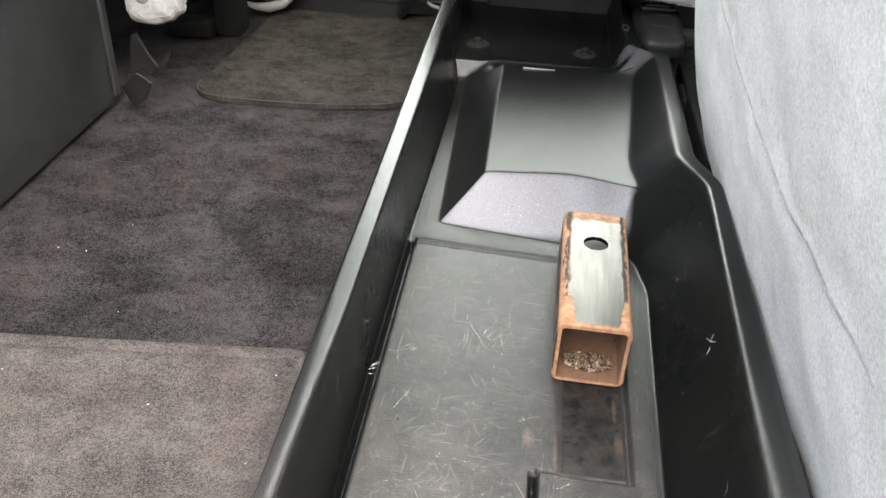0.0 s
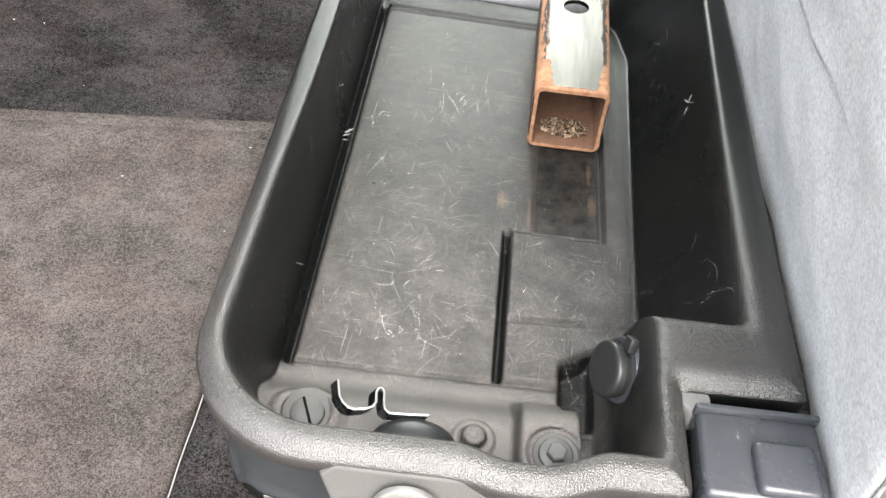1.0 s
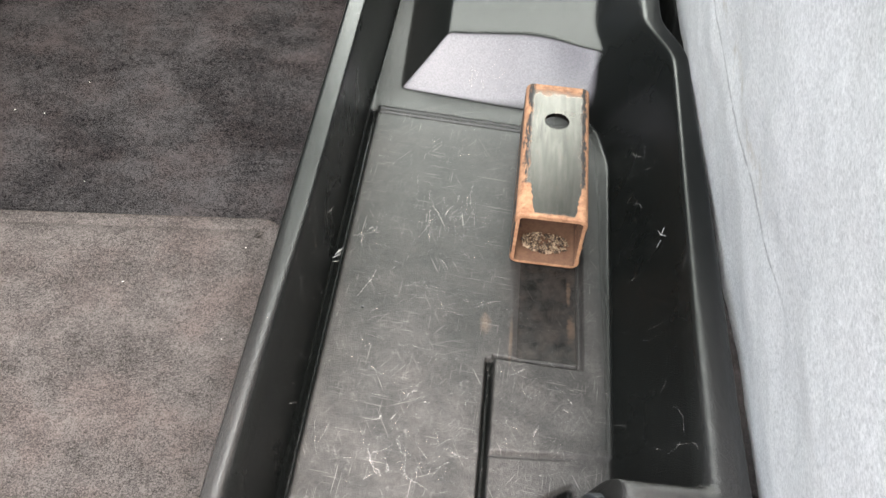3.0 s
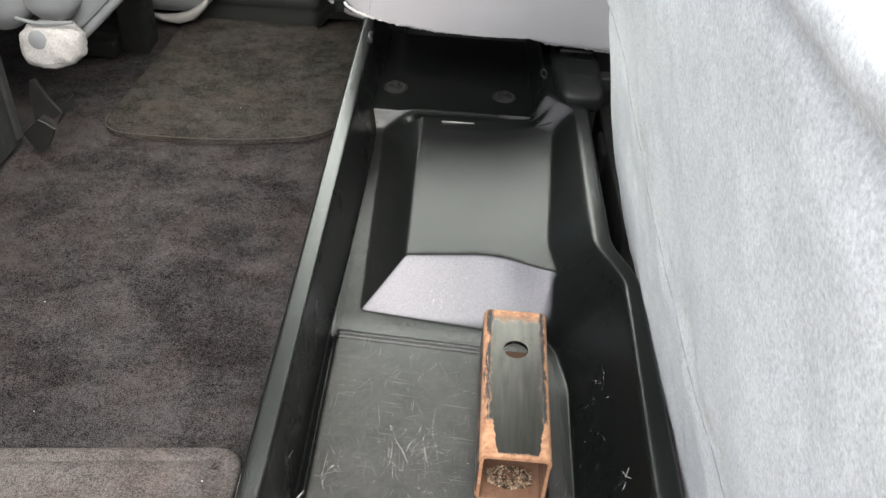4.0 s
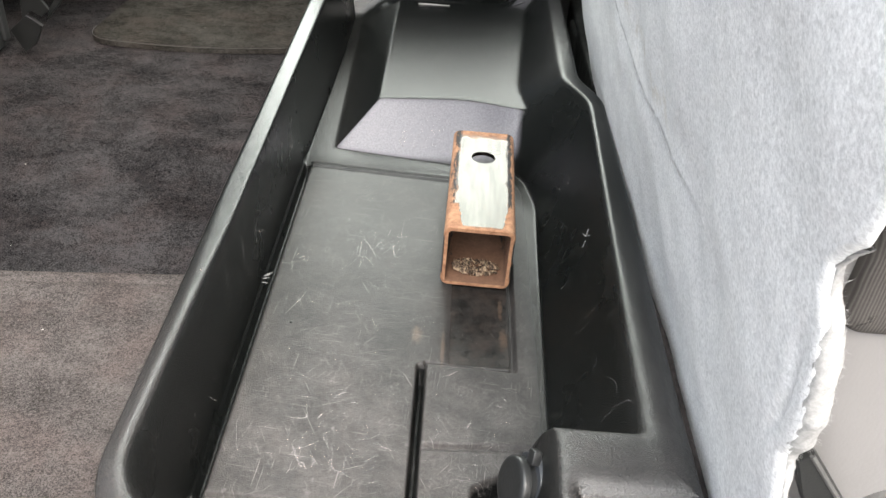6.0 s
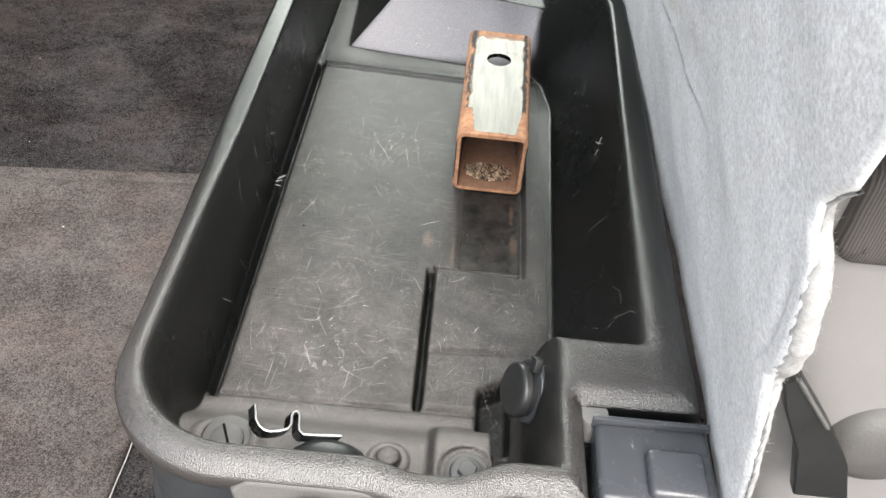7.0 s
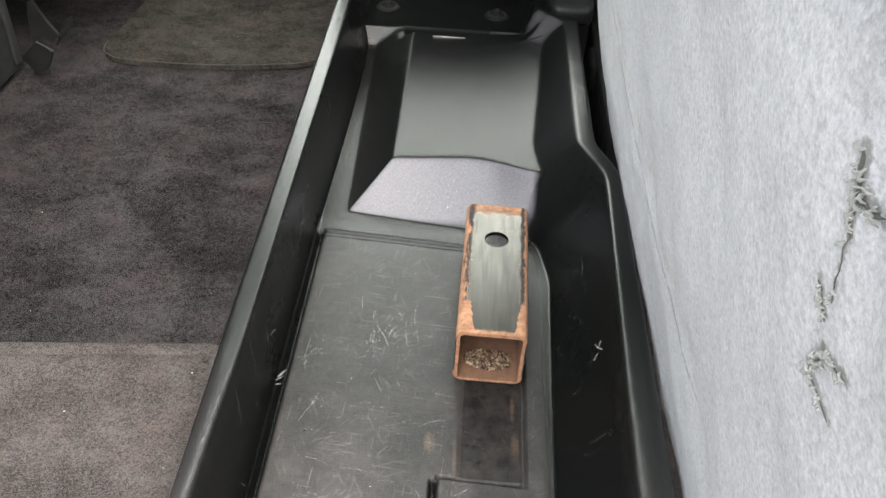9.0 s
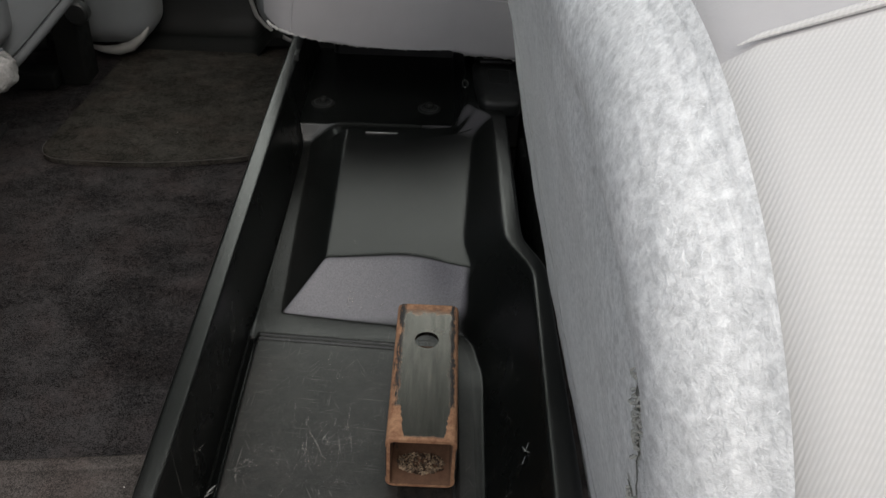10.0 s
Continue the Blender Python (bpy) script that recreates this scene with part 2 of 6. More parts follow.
def felt(name, dark, light, scale=560.0, torn=()):
    """Matted felt: fine fibres and soft clumps, a crease with painted shade and brown blots, grime in the tears."""
    n = Net(name)
    fibre = n.noise(scale, 4, 0.8, warp=0.2)
    clump = n.noise(330.0, 4, 0.72, warp=0.2)
    soft = n.noise(52.0, 4, 0.65)
    stain = n.noise(7.0, 4, 0.6)
    f = n.math("ADD", n.math("MULTIPLY", n.ramp(fibre, 0.28, 0.72), 0.44), n.math("MULTIPLY", n.ramp(clump, 0.30, 0.70), 0.36))
    f = n.math("ADD", f, n.math("ADD", n.math("MULTIPLY", n.ramp(soft, 0.32, 0.68), 0.11), n.math("MULTIPLY", n.ramp(stain, 0.35, 0.65), 0.09)))
    color = n.mix(f, dark, light)
    brown = n.math("MULTIPLY", n.ramp(n.noise(11.0, 5, 0.7), 0.60, 0.76), 0.10)
    color = n.mix(brown, color, (0.36, 0.33, 0.28))
    x, y, z = n.xyz()
    # Crease, its shade painted as a darker line, with brown blots above it
    mid = n.math("ADD", n.math("MULTIPLY", n.ramp(y, 0.26, 0.64), 0.062), 0.2430)
    wave = n.math("ADD", n.math("MULTIPLY", n.math("SINE", n.math("MULTIPLY", y, 23.0)), 0.0030), n.math("MULTIPLY", n.math("SINE", n.math("MULTIPLY", y, 61.0)), 0.0012))
    mid = n.math("ADD", mid, wave)
    gap = n.math("SUBTRACT", z, mid)
    run = n.math("MULTIPLY", n.ramp(n.math("ABSOLUTE", n.math("SUBTRACT", gap, 0.022)), 0.004, 0.022, 1, 0), n.math("MULTIPLY", n.ramp(y, 0.02, 0.10), n.ramp(y, 0.45, 0.56, 1, 0)))
    blot = n.ramp(n.noise(45.0, 5, 0.75), 0.46, 0.66)
    # Thin dark line puts the crease's shade into the colour
    dirt_shade = n.math("MULTIPLY", n.math("MULTIPLY", n.ramp(n.math("ABSOLUTE", gap), 0.0005, 0.0032, 1, 0), n.ramp(y, -0.02, 0.06)), n.ramp(n.noise(60.0, 4, 0.7), 0.35, 0.55, 0.20, 0.60))
    color = n.mix(dirt_shade, color, (0.22, 0.22, 0.225))
    color = n.mix(n.math("MULTIPLY", n.math("MULTIPLY", run, blot), 0.42), color, (0.42, 0.37, 0.28))
    # Grime worked into the torn places
    ragged = n.math("MULTIPLY", n.math("SUBTRACT", n.noise(330.0, 5, 0.8), 0.5), 0.0085)
    for y0, z0, y1, z1, wide in torn:
        dy, dz = y1 - y0, z1 - z0
        ll = dy * dy + dz * dz
        ry, rz = n.math("SUBTRACT", y, y0), n.math("SUBTRACT", z, z0)
        t = n.add("ShaderNodeClamp")
        n.put(t.inputs[0], n.math("DIVIDE", n.math("ADD", n.math("MULTIPLY", ry, dy), n.math("MULTIPLY", rz, dz)), ll))
        ey, ez = n.math("SUBTRACT", ry, n.math("MULTIPLY", t.outputs[0], dy)), n.math("SUBTRACT", rz, n.math("MULTIPLY", t.outputs[0], dz))
        off = n.math("ADD", n.math("SQRT", n.math("ADD", n.math("MULTIPLY", ey, ey), n.math("MULTIPLY", ez, ez))), ragged)
        color = n.mix(n.math("MULTIPLY", n.ramp(off, wide * 0.2, wide, 1, 0), 0.66), color, (0.22, 0.222, 0.190))
    h = n.math("ADD", fibre, n.math("MULTIPLY", clump, 1.6))
    return n.done(color, 0.95, normal=n.bump(h, 0.42, 0.0006), spec=0.0)


# Torn places in the felt: lines from (y, z) to (y, z), and how wide the grime is
TEARS = ((-0.1305, 0.5185, -0.133, 0.508, 0.003), (-0.133, 0.508, -0.143, 0.5095, 0.0036), (-0.1325, 0.5075, -0.134, 0.499, 0.0022), (-0.134, 0.499, -0.133, 0.478, 0.0011),
         (-0.1255, 0.479, -0.131, 0.472, 0.002), (-0.133, 0.462, -0.1265, 0.45, 0.0034), (-0.133, 0.462, -0.146, 0.466, 0.003), (-0.1265, 0.45, -0.141, 0.445, 0.0022))


def woven(name, a, b):
    n = Net(name)
    w1 = n.add("ShaderNodeTexWave")
    n.put(w1.inputs["Vector"], n.map((1, 1, 1), (0, 0, 38)))
    w1.inputs["Scale"].default_value, w1.inputs["Distortion"].default_value = 480.0, 0.8
    w2 = n.add("ShaderNodeTexWave")
    n.put(w2.inputs["Vector"], n.map((1, 1, 1), (0, 0, 104)))
    w2.inputs["Scale"].default_value, w2.inputs["Distortion"].default_value = 420.0, 0.8
    h = n.math("MULTIPLY", w1.outputs["Fac"], n.math("ADD", n.math("MULTIPLY", w2.outputs["Fac"], 0.3), 0.7))
    big = n.noise(12.0, 4)
    color = n.mix(n.math("ADD", n.math("MULTIPLY", h, 0.30), n.math("MULTIPLY", big, 0.5)), a, b)
    return n.done(color, 0.85, normal=n.bump(h, 0.16, 0.0003), spec=0.1, sheen=0.1)


def cloth(name, color, vary=0.14):
    n = Net(name)
    big, fine = n.noise(8.0, 4, 0.6), n.noise(420.0, 3, 0.7)
    f = n.math("ADD", n.math("MULTIPLY", n.ramp(big, 0.3, 0.7), 0.6), n.math("MULTIPLY", fine, 0.4))
    return n.done(n.mix(f, tuple(c * (1 - vary) for c in color), tuple(min(1, c * (1 + vary)) for c in color)), 0.8, normal=n.bump(fine, 0.35, 0.0005), spec=0.25, sheen=0.1)


def ribbed_knit():
    n = Net("dark_ribbed_knit")
    rib = n.math("SINE", n.math("MULTIPLY", n.math("ADD", n.xyz()[0], n.math("MULTIPLY", n.noise(60.0, 2), 0.0008)), 5200.0))
    fine = n.noise(900.0, 3, 0.7)
    f = n.math("ADD", n.math("MULTIPLY", n.ramp(rib, -1, 1), 0.6), n.math("MULTIPLY", fine, 0.4))
    return n.done(n.mix(f, (0.038, 0.035, 0.033), (0.092, 0.086, 0.080)), 0.9, normal=n.bump(f, 0.5, 0.0004), spec=0.1)


def steel(name, color, rough=0.35, metal=1.0, dirt_shade=0.4):
    n = Net(name)
    big, fine = n.noise(45.0, 5, 0.65), n.noise(500.0, 3, 0.7)
    grime = n.math("MULTIPLY", n.ramp(big, 0.45, 0.7), dirt_shade)
    return n.done(n.mix(grime, color, tuple(c * 0.45 for c in color)), n.math("ADD", n.math("MULTIPLY", grime, 0.4), rough), metal, n.bump(fine, 0.2, 0.0004))


def rusty_steel():
    """Square tube: rust along the corners and ends, bare worn steel on the flats, old black paint on the sides."""
    n = Net("rusty_worn_steel")
    x, y, z = n.xyz()
    warp = n.math("MULTIPLY", n.math("SUBTRACT", n.noise(110.0, 6, 0.75, n.map((1, 0.35, 1))), 0.5), 0.018)
    ax = n.math("ADD", n.math("ABSOLUTE", x), n.math("ADD", warp, -0.001))
    warp2 = n.math("MULTIPLY", n.math("SUBTRACT", n.noise(95.0, 6, 0.75, n.map(shift=(3, 1, 2))), 0.5), 0.026)
    corner = n.math("ADD", n.math("ABSOLUTE", n.math("ADD", x, -0.002)), n.math("MULTIPLY", warp2, 0.35))
    near_end = n.ramp(n.math("ADD", n.math("ADD", y, n.math("MULTIPLY", warp2, 0.30)), n.math("MULTIPLY", n.ramp(corner, 0.0178, 0.0245), -0.038)), 0.0020, 0.0055, 1, 0)
    far_end = n.ramp(n.math("ADD", y, warp2), 0.170, 0.185, 0, 1)
    edge = n.math("MAXIMUM", n.ramp(ax, 0.0225, 0.0262), n.math("MAXIMUM", near_end, far_end))
    side = n.math("GREATER_THAN", n.math("ABSOLUTE", x), 0.0312)
    mid_paint = n.ramp(n.math("ADD", n.math("ABSOLUTE", n.math("SUBTRACT", z, 0.034)), warp), 0.018, 0.025, 1, 0)
    paint = n.math("MULTIPLY", n.math("MULTIPLY", side, mid_paint), n.ramp(n.noise(55, 4, 0.7), 0.38, 0.46))
    chip = n.math("MULTIPLY", n.math("MULTIPLY", n.ramp(ax, 0.0225, 0.0245), n.ramp(ax, 0.0265, 0.0290, 1, 0)), n.ramp(n.noise(120, 5, 0.8, n.map((1, 0.12, 1), shift=(5, 0, 0))), 0.45, 0.50))
    paint = n.math("MAXIMUM", paint, n.math("MULTIPLY", chip, n.math("SUBTRACT", 1.0, near_end)))
    rust = n.mix(n.ramp(n.noise(150, 6, 0.8), 0.30, 0.72), n.mix(n.noise(35, 3), (0.110, 0.043, 0.021), (0.225, 0.100, 0.050)), (0.37, 0.200, 0.110))
    grey = n.mix(n.noise(26, 5, 0.65, n.map((7, 0.6, 1))), (0.013, 0.0133, 0.013), (0.112, 0.107, 0.098))
    pit = n.ramp(n.noise(240, 3, 0.7), 0.60, 0.72)
    grey = n.mix(n.math("MULTIPLY", pit, 0.55), grey, (0.10, 0.075, 0.06))
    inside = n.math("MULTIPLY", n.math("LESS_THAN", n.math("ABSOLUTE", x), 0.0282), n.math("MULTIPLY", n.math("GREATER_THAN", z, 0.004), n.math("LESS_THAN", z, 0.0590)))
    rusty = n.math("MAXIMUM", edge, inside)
    # Shade inside the tube is put into the colour as a darker rust
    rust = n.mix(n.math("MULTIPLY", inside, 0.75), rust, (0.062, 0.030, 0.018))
    color = n.mix(paint, n.mix(rusty, grey, rust), (0.012, 0.012, 0.012))
    metal = n.math("MULTIPLY", n.math("SUBTRACT", 1.0, n.math("MAXIMUM", rusty, paint)), 0.95)
    rough = n.math("ADD", n.ramp(rusty, 0, 1, 0.19, 0.80), n.math("MULTIPLY", n.noise(30, 4), 0.12))
    h = n.math("ADD", n.noise(320, 4, 0.7), n.math("MULTIPLY", rusty, 0.5))
    return n.done(color, rough, metal, n.bump(h, 0.5, 0.0002))


M = {
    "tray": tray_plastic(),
    "black": plain_plastic("black_plastic", (0.015, 0.016, 0.016), 0.42),
    "cap": plain_plastic("worn_black_cap", (0.015, 0.0155, 0.0155), 0.36, 0.3, spec=0.42),
    "lever": plain_plastic("worn_black_lever", (0.011, 0.0115, 0.011), 0.5, 0.2, spec=0.4),
    "buckle": plain_plastic("buckle_black", (0.0075, 0.008, 0.008), 0.42, 0.3, spec=0.24),
    "black_metal": plain_plastic("black_painted_steel", (0.010, 0.0105, 0.010), 0.6, 0.12, spec=0.10),
    "matte_black": plain_plastic("matte_black_steel", (0.0045, 0.0047, 0.0045), 0.7, 0.1, spec=0.06),
    "riser": plain_plastic("dark_grey_panel", (0.019, 0.020, 0.020), 0.6, 0.25),
    "foot": plain_plastic("dark_grey_steel", (0.0065, 0.0068, 0.0066), 0.45, 0.2, spec=0.35),
    "sill": plain_plastic("sill_plastic", (0.0045, 0.0048, 0.0045), 0.42, 0.3, spec=0.10),
    "carpet": carpet("charcoal_carpet", (0.0036, 0.0035, 0.0039), (0.056, 0.0512, 0.0515), 620.0, patch=6.5, blot=0.32, speck=0.85, tint=(1.03, 0.92, 0.89)),
    "mat_near": carpet("grey_brown_mat", (0.020, 0.0174, 0.0165), (0.108, 0.0955, 0.090), 800.0, 0.001, 9.0, blot=0.20, speck=0.85),
    "mat_far": carpet("brown_mat", (0.006, 0.0058, 0.0050), (0.062, 0.0575, 0.0515), 680.0, patch=9.0, blot=0.26, speck=0.75),
    "binding": plain_plastic("mat_binding", (0.05, 0.045, 0.042), 0.8, 0.6),
    "bind": plain_plastic("worn_binding", (0.022, 0.019, 0.017), 0.8, 0.3),
    "thread": plain_plastic("pale_edge_thread", (0.26, 0.255, 0.25), 0.8, 0.3),
    "felt": felt("grey_felt", (0.41, 0.416, 0.424), (0.90, 0.906, 0.913), torn=TEARS),
    "fluff": felt("white_fluff", (0.16, 0.16, 0.158), (0.35, 0.346, 0.34), 300.0),
    "frayed": felt("white_frayed_felt", (0.22, 0.22, 0.218), (0.40, 0.396, 0.39), 420.0),
    "woven": woven("woven_seat_cloth", (0.38, 0.375, 0.374), (0.55, 0.545, 0.543)),
    "cloth": cloth("smooth_grey_cloth", (0.205, 0.201, 0.211), 0.08),
    "seat_cloth": cloth("pale_seat_cloth", (0.37, 0.362, 0.37), 0.06),
    "cloth_blue": cloth("blue_grey_cloth", (0.115, 0.124, 0.130)),
    "trim_grey": plain_plastic("light_grey_trim", (0.17, 0.168, 0.163), 0.5, 0.2, 0.12),
    "end_trim": plain_plastic("pale_end_trim", (0.172, 0.166, 0.163), 0.5, 0.2, 0.12),
    "headliner": cloth("pale_headliner", (0.42, 0.42, 0.41)),
    "stitch": plain_plastic("seam_thread", (0.30, 0.30, 0.31), 0.8, 0.2),
    "rust": rusty_steel(),
    "clip_steel": steel("bright_spring_steel", (0.30, 0.30, 0.295), 0.16, 1.0, 0.7),
    "edge_glint": steel("pale_edge_glint", (0.40, 0.395, 0.39), 0.40, 0.7, 0.4),
    "dusty_bolt": steel("dusty_black_bolt", (0.10, 0.098, 0.095), 0.55, 0.3, 0.5),
    "dull_steel": steel("dull_steel", (0.36, 0.35, 0.335), 0.42, 0.85, 0.35),
    "grey_paint": steel("grey_painted_steel", (0.034, 0.037, 0.042), 0.33, 0.1, 0.35),
    "rail": steel("pale_grey_paint", (0.055, 0.056, 0.059), 0.40, 0.0, 0.35),
    "lug": plain_plastic("dusty_black_plastic", (0.072, 0.069, 0.066), 0.55, 0.5, 0.25),
    "boss": steel("lightened_grey_paint", (0.052, 0.055, 0.062), 0.24, 0.1, 0.35),
    "lint": plain_plastic("pale_lint", (0.34, 0.32, 0.30), 0.9, 0.2),
    "cover": plain_plastic("blue_grey_plastic", (0.030, 0.033, 0.036), 0.38, 0.12, spec=0.4),
    "knit": ribbed_knit(),
    "tear": plain_plastic("dark_tear", (0.13, 0.13, 0.115), 0.9, 0.3),
    "tuft": plain_plastic("white_tuft", (0.42, 0.416, 0.385), 0.95, 0.3),
    "concrete": plain_plastic("pale_bounce_ground", (0.42, 0.41, 0.39), 0.9, 0.6, 0.15),
}


def glass():
    n = Net("clear_glass")
    n.p.inputs["Transmission Weight"].default_value = 1.0
    n.p.inputs["IOR"].default_value = 1.45
    return n.done((0.95, 0.97, 0.96), 0.02)


def fibre():
    n = Net("felt_fibres")
    return n.done(n.mix(n.geo_random(), (0.60, 0.606, 0.615), (0.78, 0.785, 0.79)), 0.9, spec=0.0)


def flakes():
    n = Net("rust_flakes")
    f = n.math("ADD", n.math("MULTIPLY", n.geo_random(), 0.75), n.math("MULTIPLY", n.noise(900, 2), 0.3))
    return n.done(n.mix(n.ramp(f, 0.25, 1.0), (0.028, 0.014, 0.009), (0.42, 0.31, 0.21)), 0.6, spec=0.4)


def scratch():
    """Pale scuffs on black plastic, broken up along their length."""
    n = Net("pale_scratch")
    n.put(n.p.inputs["Alpha"], n.math("MULTIPLY", n.ramp(n.noise(420.0, 4, 0.75), 0.28, 0.55), n.ramp(n.geo_random(), 0.0, 1.0, 0.08, 0.48)))
    return n.done(n.mix(n.noise(60, 2), (0.36, 0.32, 0.31), (0.46, 0.45, 0.43)), 0.7, spec=0.3)


def scuff():
    """Broad chalky rub marks, grainy and thin."""
    n = Net("chalky_scuff")
    n.put(n.p.inputs["Alpha"], n.math("MULTIPLY", n.ramp(n.noise(900.0, 4, 0.8), 0.46, 0.62), n.ramp(n.geo_random(), 0.0, 1.0, 0.35, 0.92)))
    return n.done(n.mix(n.noise(60, 2), (0.34, 0.30, 0.285), (0.40, 0.385, 0.37)), 0.8, spec=0.2)


def scuffed_paint():
    """Grey bracket paint rubbed bright in short strokes."""
    n = Net("scuffed_grey_paint")
    rub = n.math("MULTIPLY", n.ramp(n.noise(130, 6, 0.8, n.map((1, 0.35, 1), (0, 0, 8))), 0.60, 0.72), n.ramp(n.noise(28, 3, 0.6), 0.46, 0.60))
    color = n.mix(rub, n.mix(n.noise(22, 4), (0.024, 0.026, 0.030), (0.060, 0.063, 0.070)), (0.50, 0.50, 0.50))
    return n.done(color, n.ramp(n.noise(40, 4), 0.3, 0.7, 0.18, 0.32), n.math("MULTIPLY", rub, 0.5), n.bump(n.noise(300, 3), 0.12, 0.0004))


M["glass"] = glass()
M["debris"] = flakes()
M["scratch"] = scratch()
M["scuffed"] = scuffed_paint()
M["scuff"] = scuff()
M["fibre"] = fibre()


# Building helpers
def thing(name, label, category, m=Matrix.Identity(4), group="", kind=""):
    ob = new(name)
    ob.empty_display_size = 0.05
    ob.matrix_world = m
    return tagged(ob, label, category, group, kind)


def link_mesh(name, me, material, smooth=True):
    me.materials.append(M[material])
    if smooth:
        me.shade_smooth()
    return new(name, me)


def to_mesh(name, bm):
    me = bpy.data.meshes.new(name)
    bmesh.ops.recalc_face_normals(bm, faces=bm.faces)
    bm.to_mesh(me)
    bm.free()
    return me


def part(name, bm, material, parent, label="", smooth=True, sharp=40.0):
    """Links a bmesh or a mesh as one mesh object under a thing or a part."""
    me = bm if isinstance(bm, bpy.types.Mesh) else to_mesh(name, bm)
    ob = link_mesh(name, me, material, smooth)
    if smooth and sharp:
        me.set_sharp_from_angle(angle=radians(sharp))
    ob.parent = parent
    return tagged(ob, label) if label else ob


def lone(name, bm, material, label, category, kind="", smooth=True, sharp=40.0, group=""):
    me = bm if isinstance(bm, bpy.types.Mesh) else to_mesh(name, bm)
    ob = link_mesh(name, me, material, smooth)
    if smooth and sharp:
        me.set_sharp_from_angle(angle=radians(sharp))
    return tagged(ob, label, category, group, kind)


def box(lo, hi, r=0.003, seg=3, bm=None, m=None):
    """A box between two corners with rounded edges."""
    bm = bm or bmesh.new()
    lo, hi = Vector(lo), Vector(hi)
    made = bmesh.ops.create_cube(bm, size=1.0, matrix=Matrix.LocRotScale((lo + hi) / 2, None, hi - lo))["verts"]
    if r > 0:
        edges = list({e for v in made for e in v.link_edges})
        made = bmesh.ops.bevel(bm, geom=edges, offset=r, segments=seg, profile=0.5, affect="EDGES")["verts"]
    if m is not None:
        bmesh.ops.transform(bm, matrix=m, verts=list(made))
    return bm


def lathe(profile, seg=32, bm=None, m=None):
    """Turns (radius, z) pairs round the z axis."""
    bm = bm or bmesh.new()
    rings = []
    made = []
    for r, z in profile:
        if r < 1e-6:
            ring = [bm.verts.new((0, 0, z))]
        else:
            ring = [bm.verts.new((r * math.cos(2 * math.pi * k / seg), r * math.sin(2 * math.pi * k / seg), z)) for k in range(seg)]
        rings.append(ring)
        made += ring
    for a, b in zip(rings, rings[1:]):
        for k in range(seg):
            q = [a[k % len(a)], a[(k + 1) % len(a)], b[(k + 1) % len(b)], b[k % len(b)]]
            q = list(dict.fromkeys(q))
            if len(q) > 2:
                bm.faces.new(q)
    if m is not None:
        bmesh.ops.transform(bm, matrix=m, verts=made)
    return bm


def tube_along(points, radius, seg=8, bm=None, closed_ends=True):
    """A round bar along points; radius may be a number or one for each point."""
    bm = bm or bmesh.new()
    pts = [Vector(p) for p in points]
    radii = radius if isinstance(radius, (list, tuple)) else [radius] * len(pts)
    rings, side = [], None
    for i, p in enumerate(pts):
        d = (pts[min(i + 1, len(pts) - 1)] - pts[max(i - 1, 0)]).normalized()
        side = (side - d * side.dot(d)).normalized() if side else d.orthogonal().normalized()
        up = d.cross(side)
        rings.append([bm.verts.new(p + radii[i] * (math.cos(2 * math.pi * k / seg) * side + math.sin(2 * math.pi * k / seg) * up)) for k in range(seg)])
    for a, b in zip(rings, rings[1:]):
        for k in range(seg):
            bm.faces.new((a[k], a[(k + 1) % seg], b[(k + 1) % seg], b[k]))
    if closed_ends:
        bm.faces.new(rings[0][::-1])
        bm.faces.new(rings[-1])
    return bm


def strip_along(points, width, thick, across, bm=None):
    """A flat band bent along points, its width along the vector across."""
    bm = bm or bmesh.new()
    pts, across = [Vector(p) for p in points], Vector(across).normalized()
    rings = []
    for i, p in enumerate(pts):
        d = (pts[min(i + 1, len(pts) - 1)] - pts[max(i - 1, 0)]).normalized()
        n = d.cross(across).normalized()
        rings.append([bm.verts.new(p + a * width / 2 * across + b * thick / 2 * n) for a, b in ((-1, -1), (1, -1), (1, 1), (-1, 1))])
    for a, b in zip(rings, rings[1:]):
        for k in range(4):
            bm.faces.new((a[k], a[(k + 1) % 4], b[(k + 1) % 4], b[k]))
    bm.faces.new(rings[0][::-1])
    bm.faces.new(rings[-1])
    return bm


def grid_mesh(name, P, wrap=False, keep=None):
    """A mesh from an array of points, rows by columns; keep: which points may carry faces."""
    rows, cols = P.shape[:2]
    idx = np.arange(rows * cols).reshape(rows, cols)
    if wrap:
        idx = np.concatenate([idx, idx[:, :1]], 1)
    f = np.stack([idx[:-1, :-1], idx[:-1, 1:], idx[1:, 1:], idx[1:, :-1]], -1).reshape(-1, 4)
    P = P.reshape(-1, 3)
    if keep is not None:
        f = f[keep.reshape(-1)[f].all(1)]
        used, f = np.unique(f, return_inverse=True)
        P, f = P[used], f.reshape(-1, 4)
    me = bpy.data.meshes.new(name)
    me.from_pydata(P.tolist(), [], f.tolist())
    me.update()
    return me


def ss(a, b, v):
    t = np.clip((v - a) / (b - a), 0, 1)
    return t * t * (3 - 2 * t)


def softplus(v, k):
    return k * np.logaddexp(0, v / k)


def smax(a, b, k):
    return b + softplus(a - b, k)


def smin(a, b, k):
    return a - softplus(a - b, k)


